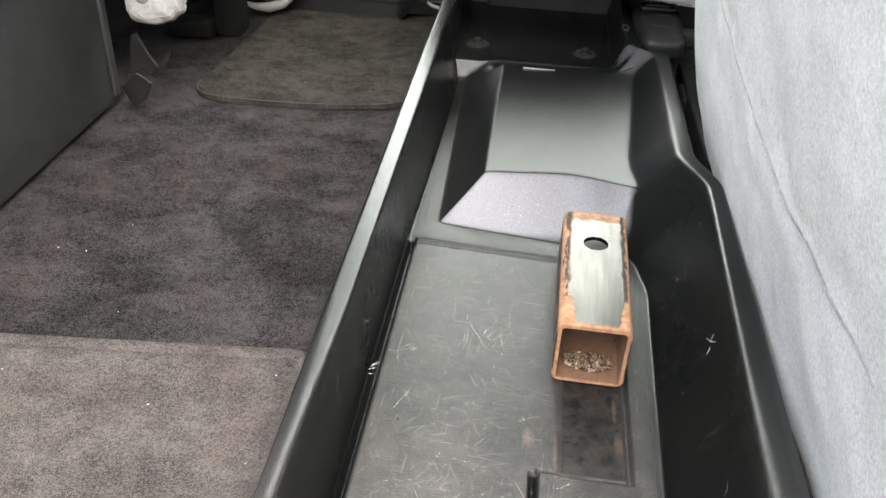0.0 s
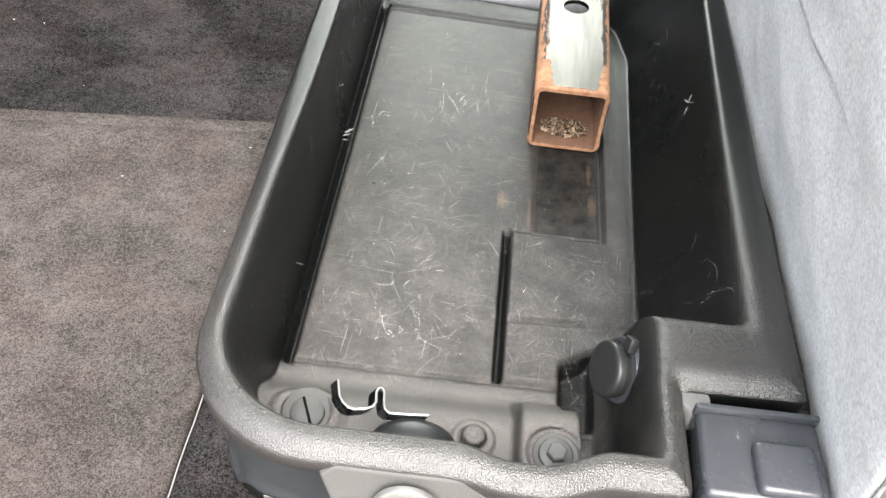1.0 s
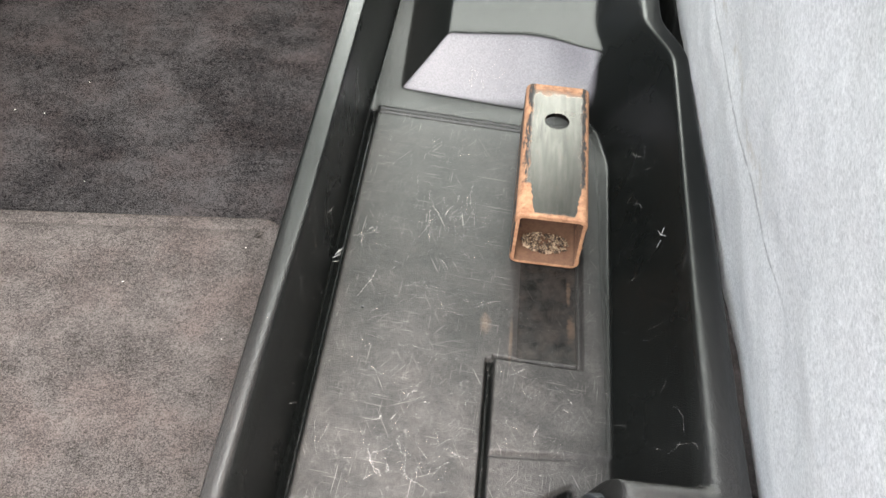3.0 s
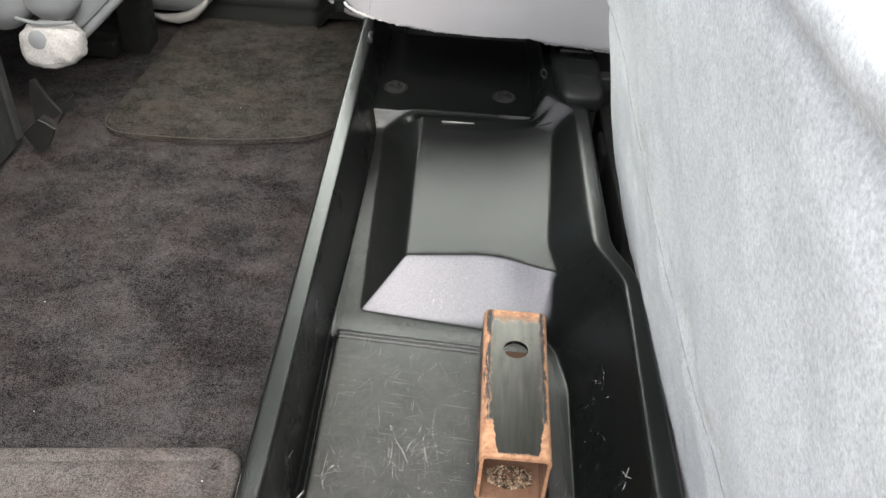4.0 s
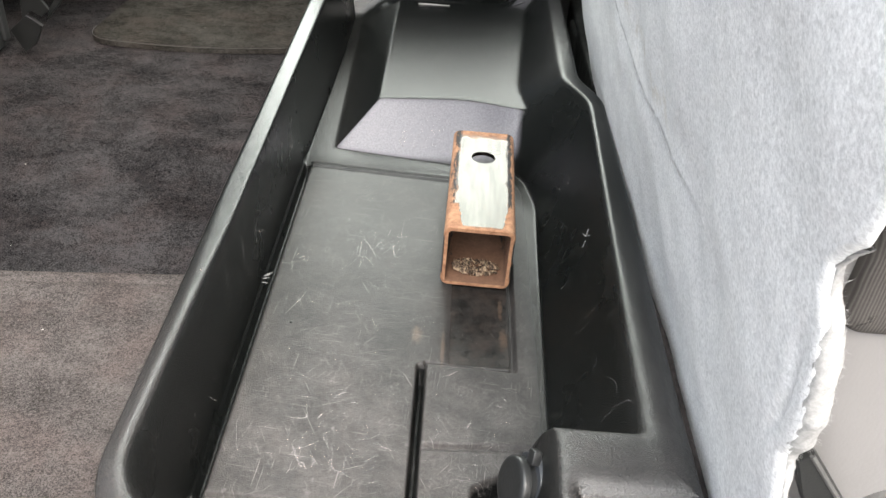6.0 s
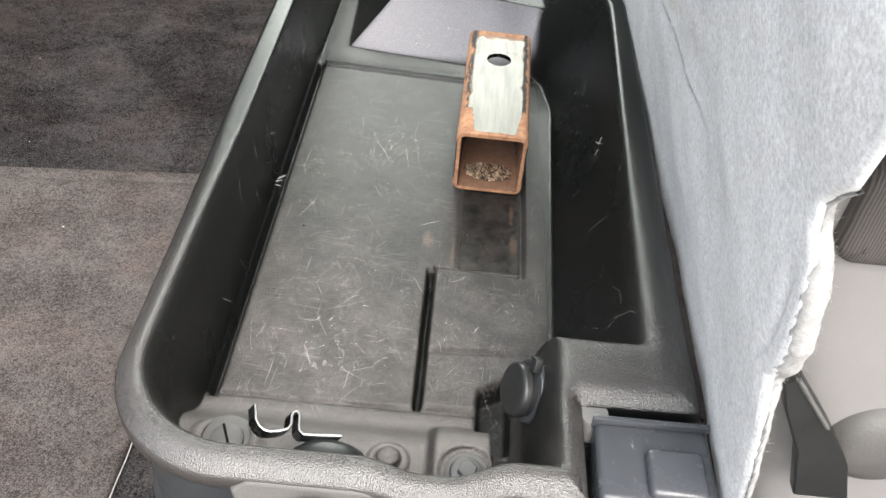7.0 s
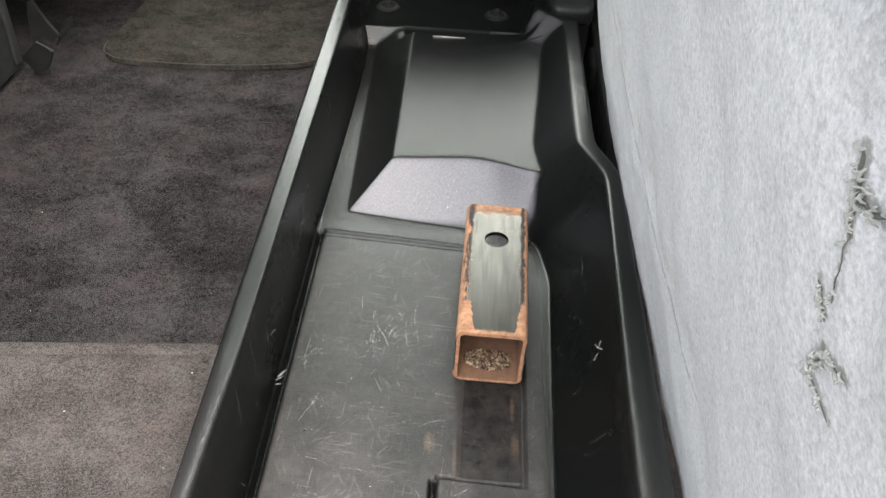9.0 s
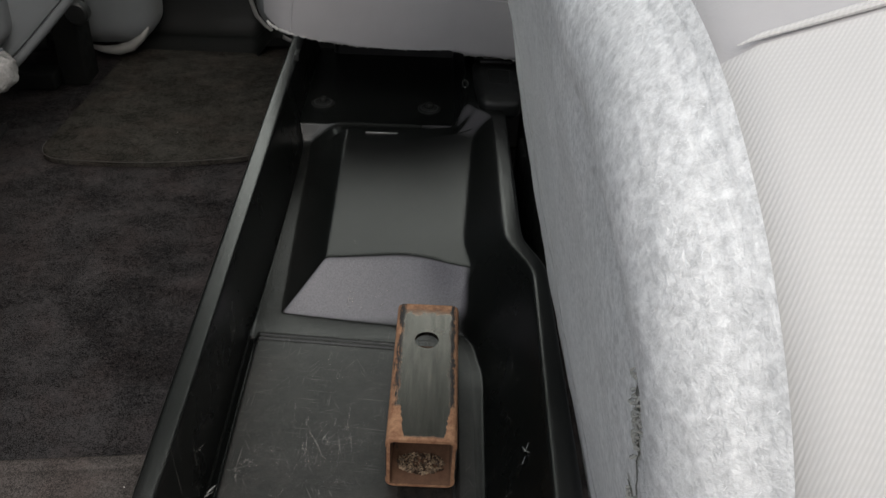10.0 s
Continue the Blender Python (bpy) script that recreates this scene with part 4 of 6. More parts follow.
def storage_tray():
    tray = thing("storage_tray", "long black moulded plastic under-seat tray, scuffed and dusty", "storage tray")
    xs = np.unique(np.concatenate([np.arange(-0.047, 0.012, 0.0009), np.arange(0.012, 0.135, 0.0016), np.arange(0.135, 0.151, 0.0007), np.arange(0.151, 0.215, 0.0016), np.arange(0.215, 0.327, 0.0012)]))
    ys = np.unique(np.concatenate([np.arange(-0.142, 0.06, 0.0011), np.arange(0.06, 0.13, 0.003), np.arange(0.13, 0.15, 0.0011), np.arange(0.15, 0.435, 0.004), np.arange(0.435, 0.480, 0.0006), np.arange(0.480, 0.565, 0.0014), np.arange(0.565, 0.75, 0.004), np.arange(0.75, 0.88, 0.0013), np.arange(0.88, 1.14, 0.005)]))
    X, Y = np.meshgrid(xs, ys)
    Z, inside = tray_height(X, Y)
    body = grid_mesh("tray_body", np.stack([X, Y, Z], -1), keep=inside > 0.0029)
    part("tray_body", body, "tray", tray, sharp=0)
    part("rim_lip", rim_lip(), "tray", tray, sharp=0)
    part("tray_base", box((-0.012, -0.088, FLOOR + 0.004), (0.222, 1.12, -0.034), 0.010), "black", tray)
    # Front lug that carries the large bolt
    lug = bmesh.new()
    out = rounded_outline([(0.046, 0.0, 0.003), (0.060, -0.038, 0.012), (0.132, -0.042, 0.014), (0.168, 0.0, 0.003), (0.150, 0.008, 0.002), (0.055, 0.008, 0.002)], 8)
    lugm = ring_sheet(out, [(0, -0.006), (0, 0.0), (0.0012, 0.002), (0.0024, 0.0026), (0.0035, 0.0026)], lug)
    bmesh.ops.transform(lugm, matrix=pose(0, -0.1300, 0.081, 72, 0, 0), verts=lugm.verts)
    part("front_lug", lugm, "lug", tray, sharp=30)
    bolt = part("bolt", lathe([(0.0, 0.0030), (0.0070, 0.0030), (0.0074, 0.0040), (0.0098, 0.0040), (0.0105, 0.0034), (0.0105, 0.003), (0.0165, 0.0028), (0.0170, 0.0018), (0.0172, 0.0)], 48), "dull_steel", tray, "large flanged steel bolt")
    bolt.matrix_local = pose(0.0945, -0.1400, 0.0690, 80, 0, 0)
    part("flange", lathe([(0.0105, 0.0034), (0.0150, 0.0034), (0.0178, 0.0026), (0.0184, 0.0012), (0.0184, -0.001)], 48), "dull_steel", bolt)
    # Fasteners
    b = part("bolt", lathe([(0, 0.0095), (0.0066, 0.0095), (0.0078, 0.0086), (0.0078, 0.002)], 6), "dusty_bolt", tray, "dusty hexagon bolt with a washer", sharp=20)
    b.matrix_local = pose(0.1785, -0.0785, 0.0365, 8, 0, 12) @ Matrix.Diagonal((0.80, 0.80, 0.8, 1))
    part("flange", lathe([(0.0070, 0.0032), (0.0118, 0.0030), (0.0128, 0.0022), (0.0132, 0.0)], 32), "dusty_bolt", b)
    part("washer", lathe([(0.0138, 0.0006), (0.0170, 0.0010), (0.0178, 0.0004), (0.0180, -0.002)], 36), "lug", b)
    for x, y in ((0.0225, 0.928), (0.1860, 0.921)):
        w = part("washer_bolt", lathe([(0, 0.010), (0.0045, 0.010), (0.0055, 0.009), (0.0055, 0.004), (0.0095, 0.0038), (0.0100, 0.0022), (0.0165, 0.0020), (0.0180, 0.0010), (0.0180, -0.001)], 28), "black_metal", tray, "dark bolt with a broad washer")
        w.matrix_local = pose(x, y, 0.0568)
        part("washer_ring", lathe([(0.0118, 0.0024), (0.0130, 0.0027), (0.0142, 0.0024)], 28), "black", w)
    part("slot_clip", box((0.096, 0.8140, 0.0685), (0.141, 0.8150, 0.0706), 0.0003, 1), "dull_steel", tray, "thin bright metal slot edge")
    # Capped round knob on the post
    knob = part("knob", lathe([(0, 0.0152), (0.0135, 0.0150), (0.0160, 0.0146), (0.0176, 0.0136), (0.0181, 0.0122), (0.0181, 0.0085), (0.0172, 0.0080), (0.0168, 0.0070), (0.0168, 0.0)], 48), "cap", tray, "round black plastic cap, tilted")
    knob.matrix_local = pose(0.2170, -0.0250, 0.0570, 0, -72, 14)
    part("collar", lathe([(0.0165, 0.004), (0.0205, 0.0038), (0.0215, 0.002), (0.0215, -0.006)], 40), "grey_paint", knob)
    teeth = bmesh.new()
    for k in range(16):
        box((-0.0008, 0.0162, 0.001), (0.0008, 0.0184, 0.008), 0, bm=teeth, m=pose(0, 0, 0, 0, 0, -40 + 6 * k))
    part("knurl", teeth, "black", knob)
    part("strap", box((0.004, 0.0165, 0.003), (0.012, 0.026, 0.009), 0.001, m=pose(0, 0, 0, 0, 0, -62)), "cap", knob)
    # Slotted screw in the ring at the shelf's corner
    screw = part("screw", lathe([(0, 0.0052), (0.0085, 0.0048), (0.0105, 0.0036), (0.0110, 0.0015), (0.0110, -0.002)], 32), "lug", tray, "dusty slotted screw head")
    screw.matrix_local = pose(0.0235, -0.0665, 0.0300, 6, 0, 24)
    part("slot", box((-0.0009, -0.0098, 0.0035), (0.0009, 0.0098, 0.0054), 0.0003, 1), "matte_black", screw)
    part("washer", lathe([(0.0108, 0.0012), (0.0172, 0.0012), (0.0182, 0.0006), (0.0186, -0.001)], 40), "lug", screw, "pale dusty washer")
    # Dark plug and spring clip
    plug = part("rubber_plug", lathe([(0, 0.014), (0.010, 0.0135), (0.019, 0.0105), (0.0245, 0.0055), (0.027, 0.0)], 40), "black", tray, "domed black rubber plug")
    plug.matrix_local = pose(0.0925, -0.090, 0.046) @ Matrix.Diagonal((1.0, 0.62, 1.25, 1))
    bend = [(0.0430, -0.0600), (0.0442, -0.0640), (0.0460, -0.0710), (0.0490, -0.0755), (0.0525, -0.0782), (0.0560, -0.0790), (0.0630, -0.0775), (0.0668, -0.0755), (0.0680, -0.0720), (0.0672, -0.0655), (0.0678, -0.0630),
            (0.0696, -0.0620), (0.0718, -0.0640), (0.0728, -0.0715), (0.0740, -0.0765), (0.0770, -0.0788), (0.0880, -0.0782), (0.1000, -0.0772)]
    # The band stands nearly on edge
    hook = [(x - 0.0020, y - 0.0004, 0.0595) for x, y in bend]
    clip = part("spring_clip", strip_along(hook, 0.0072, 0.0017, (-0.6, -0.1, -0.8)), "clip_steel", tray, "bent bright spring steel clip")
    # Thin pale tube added along the edge to stand for its white glint
    part("clip_glint", tube_along([(x + 0.0019, y + 0.0003, z + 0.0029) for x, y, z in hook], 0.0007, 8), "edge_glint", clip, "added pale tube for the glint on the upper edge")
    # Metal tip at the far end of the rim
    part("rim_end_clip", box((-0.0245, 0.965, 0.107), (-0.0165, 0.990, 0.117), 0.0015, 2), "black", tray)
    # Slot in the rim's far corner and a black speck on the pad
    ring = [(0.2375 + 0.0042 * math.cos(a), 0.903 + 0.0125 * math.sin(a), 0.1092) for a in np.linspace(0, 2 * math.pi, 25)]
    part("slot_rim", tube_along(ring, 0.0012, 6), "black", tray, "raised edge of a small slot")
    part("speck", lathe([(0, 0.0012), (0.0011, 0.0008), (0.0014, 0.0001)], 10, m=pose(0.026, 0.181, 0.0)), "black", tray, "black speck stuck to the pad")
    # Gouges in the plastic
    g = bmesh.new()
    for dx, dy, l, w in ((0, 0, 0.012, 0.0007), (0.0012, 0.006, 0.016, 0.0010), (0.0004, -0.007, 0.008, 0.0005)):
        tube_along([(-0.0085 + dx + 0.0012 * k, 0.233 + dy - l / 2 + l * k / 4, 0.0090 - 0.0018 * k) for k in range(5)], [w * 0.3, w * 0.9, w, w * 0.6, w * 0.15], 5, g)
    part("gouge", g, "thread", tray, "pale gouge in the black plastic")
    return tray


def wall_scratch(tray):
    g = bmesh.new()
    for pts in (((0.2790, 0.219, 0.0895), (0.2765, 0.224, 0.0850), (0.2750, 0.231, 0.0825)), ((0.2765, 0.224, 0.0850), (0.2790, 0.230, 0.0885)), ((0.2735, 0.214, 0.0800), (0.2760, 0.219, 0.0840))):
        moved = [Vector(p) + Vector((-0.0026, 0, 0)) for p in pts]
        tube_along(moved, [0.0003] + [0.0005] * (len(pts) - 2) + [0.0002], 5, g)
    part("gouge", g, "thread", tray, "pale scratch on the tray's side wall")


def scratches(tray):
    """Pale scratches rubbed into the plastic: thin broken ribbons that follow the surface."""
    rng = np.random.RandomState(21)
    strokes = []

    def stroke(x, y, ang, length, half, bend=0.25, shift=0.0):
        n = max(5, int(length / 0.0018))
        turn = np.cumsum(rng.normal(0, bend / n ** 0.5, n)) + rng.normal(0, bend) * np.linspace(-0.5, 0.5, n)
        a = radians(ang) + turn
        s = length / n
        px, py = x + np.cumsum(np.cos(a)) * s, y + np.cumsum(np.sin(a)) * s
        taper = half * np.sin(np.linspace(0.12, math.pi - 0.08, n)) ** 0.7 * rng.uniform(0.6, 1.2, n)
        strokes.append((px + shift, py, -np.sin(a) * taper, np.cos(a) * taper))

    def field(count, x0, x1, y0, y1, angles, lo, hi, half, bend=0.25, shift=0.0):
        for _ in range(count):
            stroke(rng.uniform(x0, x1), rng.uniform(y0, y1), angles[rng.randint(len(angles))] + rng.normal(0, 14), lo * (hi / lo) ** (rng.rand() ** 1.6), half * rng.uniform(0.5, 1.3), bend, shift)

    # Pad: scattered marks, a rubbed cross-hatched patch, scribbles near the door end
    field(150, 0.006, 0.136, 0.01, 0.44, (-14, -6, 4, 75, 100), 0.003, 0.045, 0.00011, 0.14)
    field(34, 0.066, 0.122, 0.262, 0.305, (84, 88, 92), 0.012, 0.050, 0.00016, 0.05)
    field(16, 0.055, 0.120, 0.270, 0.330, (-6, 0, 5), 0.010, 0.045, 0.00012, 0.08)
    field(10, 0.040, 0.115, 0.265, 0.320, (-8, 4, 172), 0.010, 0.068, 0.00013, 0.2)
    field(20, 0.050, 0.110, 0.020, 0.085, (60, 80, 95, 20, 150), 0.005, 0.037, 0.00020, 0.5)
    field(18, 0.020, 0.105, 0.005, 0.060, (0, 30, 85, 120), 0.004, 0.024, 0.00019, 0.7)
    field(21, 0.030, 0.100, 0.100, 0.150, (-12, 6, 24, 160), 0.012, 0.076, 0.00015, 0.28)
    field(12, 0.060, 0.110, 0.190, 0.215, (-10, -4, 2), 0.020, 0.076, 0.00012, 0.15)
    field(18, 0.008, 0.030, 0.255, 0.285, (20, 70, 130), 0.004, 0.020, 0.00020, 1.0)
    # Second panel, the clean patch and the strip beside it
    field(69, 0.150, 0.222, 0.010, 0.135, (0, 35, 60, 90, 150), 0.003, 0.031, 0.00013, 0.28)
    field(12, 0.160, 0.200, 0.150, 0.200, (-20, 10, 150), 0.006, 0.051, 0.00008, 0.28)
    field(15, 0.217, 0.235, 0.130, 0.240, (80, 95, 60), 0.004, 0.020, 0.00019, 0.4)
    # Front shelf, side walls and the slope
    field(39, 0.010, 0.215, -0.060, -0.015, (0, 30, 90, 150), 0.002, 0.014, 0.00013, 0.6)
    field(55, -0.0165, -0.0120, -0.03, 0.55, (84, 88, 92, 97), 0.003, 0.031, 0.00010, 0.12, 0.0007)
    field(75, 0.246, 0.288, 0.010, 0.44, (50, 75, 95, 120, 160), 0.003, 0.037, 0.00011, 0.5, -0.0004)
    field(30, 0.093, 0.140, 0.493, 0.514, (30, 60, 100, 150), 0.003, 0.017, 0.00050, 1.0)
    field(6, 0.112, 0.130, 0.500, 0.520, (62, 70), 0.010, 0.044, 0.00015, 0.1)
    field(45, 0.070, 0.220, 0.500, 0.780, (20, 60, 100, 150), 0.003, 0.024, 0.00008, 0.28)
    field(20, -0.034, -0.022, -0.05, 0.60, (80, 90, 100, 40), 0.002, 0.020, 0.00007, 0.3)
    def lay(name, material, label):
        """Joins the strokes drawn so far into one mesh on the tray's surface."""
        verts, faces = [], []
        for px, py, ax, ay in strokes:
            k = len(verts)
            X, Y = np.stack([px - ax, px + ax], -1).ravel(), np.stack([py - ay, py + ay], -1).ravel()
            Z = tray_height(X, Y)[0] + (0.00035 if name == "scratch" else 0.00025)
            verts += np.stack([X, Y, Z], -1).tolist()
            faces += [(k + 2 * i, k + 2 * i + 1, k + 2 * i + 3, k + 2 * i + 2) for i in range(len(px) - 1)]
        strokes.clear()
        me = bpy.data.meshes.new(name)
        me.from_pydata(verts, [], faces)
        tagged(part(name, me, material, tray, label, smooth=False), kind="stuff")

    lay("scratch", "scratch", "pale scratches rubbed into the plastic")
    field(34, 0.050, 0.112, 0.010, 0.090, (60, 85, 100, 20, 150), 0.008, 0.035, 0.0007, 0.8)
    field(18, 0.062, 0.118, 0.270, 0.325, (86, 92, 98), 0.010, 0.040, 0.0006, 0.12)
    field(26, 0.010, 0.130, 0.010, 0.300, (0, 20, 75, 100, 150), 0.008, 0.040, 0.0005, 0.5)
    field(14, 0.150, 0.220, 0.015, 0.130, (0, 60, 95), 0.006, 0.024, 0.0006, 0.5)
    field(8, 0.008, 0.026, 0.255, 0.285, (20, 70, 130), 0.005, 0.012, 0.0009, 0.8)
    field(14, 0.020, 0.210, -0.055, -0.016, (0, 40, 120), 0.004, 0.012, 0.0006, 0.6)
    lay("scuff", "scuff", "chalky scuff marks on the plastic")


def hitch_tube():
    """Square steel tube with a pin hole through its top and bottom walls."""
    w, ri, ro, L, t = 0.0324, 0.0035, 0.0075, 0.190, 0.0042
    tube = thing("hitch_tube", "rusty square steel tube, worn bare on top, in the tray", "steel tube", pose(0.1853, 0.2505, 0.0006, 0, 0, -1.3))
    hole_y, hr = 0.133, 0.0122

    def section(half, r, lift):
        pts = []
        for cx, cz, a0 in ((1, 1, 0), (-1, 1, 90), (-1, -1, 180), (1, -1, 270)):
            for k in range(6):
                a = radians(a0 + 90 * k / 5)
                pts.append((cx * (half - r) + r * math.cos(a), cz * (half - r) + r * math.sin(a) + w + lift))
        return pts

    bm = bmesh.new()
    outer, inner = section(w, ro, 0), section(w - t, ri, 0)
    chamfer = section(w - 0.0008, ro, 0)
    stations = (0.0, 0.0009, L - 0.0009, L)
    ro_rings = [[bm.verts.new((x, y, z)) for x, z in (chamfer if i in (0, 3) else outer)] for i, y in enumerate(stations)]
    ri_rings = [[bm.verts.new((x, y, z)) for x, z in inner] for y in (0.0, L)]
    n = len(outer)
    skip = {5, 17}
    for a, b in zip(ro_rings, ro_rings[1:]):
        for k in range(n):
            if a is ro_rings[1] and k in skip:
                continue
            bm.faces.new((a[k], a[(k + 1) % n], b[(k + 1) % n], b[k]))
    for k in range(n):
        if k not in skip:
            bm.faces.new((ri_rings[0][k], ri_rings[1][k], ri_rings[1][(k + 1) % n], ri_rings[0][(k + 1) % n]))
        bm.faces.new((ro_rings[0][k], ri_rings[0][k], ri_rings[0][(k + 1) % n], ro_rings[0][(k + 1) % n]))
        bm.faces.new((ro_rings[-1][k], ro_rings[-1][(k + 1) % n], ri_rings[1][(k + 1) % n], ri_rings[1][k]))

    def pierced(z, half, y0, y1):
        """A flat wall with a round hole: a ring round the hole inside the four sides."""
        seg = 40
        circle, edge = [], []
        for k in range(seg):
            a = 2 * math.pi * (k + 0.5) / seg
            c, s = math.cos(a), math.sin(a)
            circle.append(bm.verts.new((hr * c, hole_y + hr * s, z)))
            f = min(half / abs(c), 0.022 / abs(s))
            edge.append(bm.verts.new((f * c, hole_y + f * s, z)))
        for k in range(seg):
            bm.faces.new((circle[k], circle[(k + 1) % seg], edge[(k + 1) % seg], edge[k]))
        top = max(v.co.y for v in edge)
        low = min(v.co.y for v in edge)
        for a, b in ((y0, low), (top, y1)):
            bm.faces.new([bm.verts.new(p) for p in ((-half, a, z), (half, a, z), (half, b, z), (-half, b, z))])
        for sx in (-1, 1):
            col = sorted((v for v in edge if abs(v.co.x - sx * half) < 1e-6), key=lambda v: v.co.y)
            for ya, yb_, v in ((low, col[0].co.y, col[0]), (col[-1].co.y, top, col[-1])):
                row = [v2 for v2 in edge if abs(v2.co.y - (low if v is col[0] else top)) < 1e-6]
                q = min(row, key=lambda v2: abs(v2.co.x - sx * half))
                bm.faces.new((v, q, bm.verts.new((sx * half, low if v is col[0] else top, z))))
        return circle

    top_o, top_i = pierced(2 * w, w - ro, 0.0009, L - 0.0009), pierced(2 * w - t, w - t - ri, 0, L)
    bot_o, bot_i = pierced(0, w - ro, 0.0009, L - 0.0009), pierced(t, w - t - ri, 0, L)
    for a, b in ((top_o, top_i), (bot_o, bot_i)):
        for k in range(len(a)):
            bm.faces.new((a[k], a[(k + 1) % len(a)], b[(k + 1) % len(b)], b[k]))
    bmesh.ops.remove_doubles(bm, verts=list(bm.verts), dist=1e-6)
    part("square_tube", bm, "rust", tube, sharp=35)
    # Rust flakes lying inside
    rng = random.Random(5)
    fl = bmesh.new()
    for k in range(520):
        a, q = rng.uniform(0, 2 * math.pi), rng.random() ** 0.4
        x, y = 0.0225 * q * math.cos(a), 0.0230 + 0.0125 * q * math.sin(a)
        s = rng.uniform(0.0006, 0.0019)
        verts = bmesh.ops.create_icosphere(fl, subdivisions=1, radius=s)["verts"]
        for v in verts:
            v.co *= rng.uniform(0.6, 1.2)
        bmesh.ops.transform(fl, matrix=pose(x, y, t + 0.0012 + 0.0024 * rng.random(), rng.uniform(0, 90), rng.uniform(0, 90), rng.uniform(0, 90)) @ Matrix.Diagonal((1.7, 0.9, 0.35, 1)), verts=verts)
    tagged(part("rust_debris", fl, "debris", tube, "loose rust flakes and dirt inside", sharp=30), kind="stuff")


# The folded-up rear seat cushion: it leans over the tray, its underside towards the footwell
LEAN = Vector((0.977, 0, 0.215))
TOP, NEAR, FAR = 0.598, -0.192, 0.708


def on_seat(y, z, off=0.0):
    """A point of the underside's plane at y and height z, set back by off."""
    return np.stack([0.343 - 0.22 * z + off * LEAN.x, y, z + off * LEAN.z], -1)


def seat_near(z):
    """Where the felt ends at the door side, by height."""
    r = 0.068
    up = np.clip((z - (TOP - r)) / r, 0, 1)
    return np.interp(z, (0.045, 0.060, 0.10, 0.155, 0.20, 0.236, 0.250, 0.270, 0.305, 0.320, 0.330, 0.3425, 0.353, 0.363, 0.39, 0.42, 0.46, 0.50, 0.53), (-0.108, -0.118, -0.131, -0.141, -0.147, -0.149, -0.157, -0.165, -0.170, -0.171, -0.167, -0.169, -0.178, -0.189, -0.203, -0.206, -0.204, -0.199, NEAR)) + r * (1 - np.sqrt(1 - up ** 2))


def seat_far(z):
    r = 0.06
    up = np.clip((z - (TOP - r)) / r, 0, 1)
    return FAR - 0.07 * ss(0.13, 0.045, z) - r * (1 - np.sqrt(1 - up ** 2))


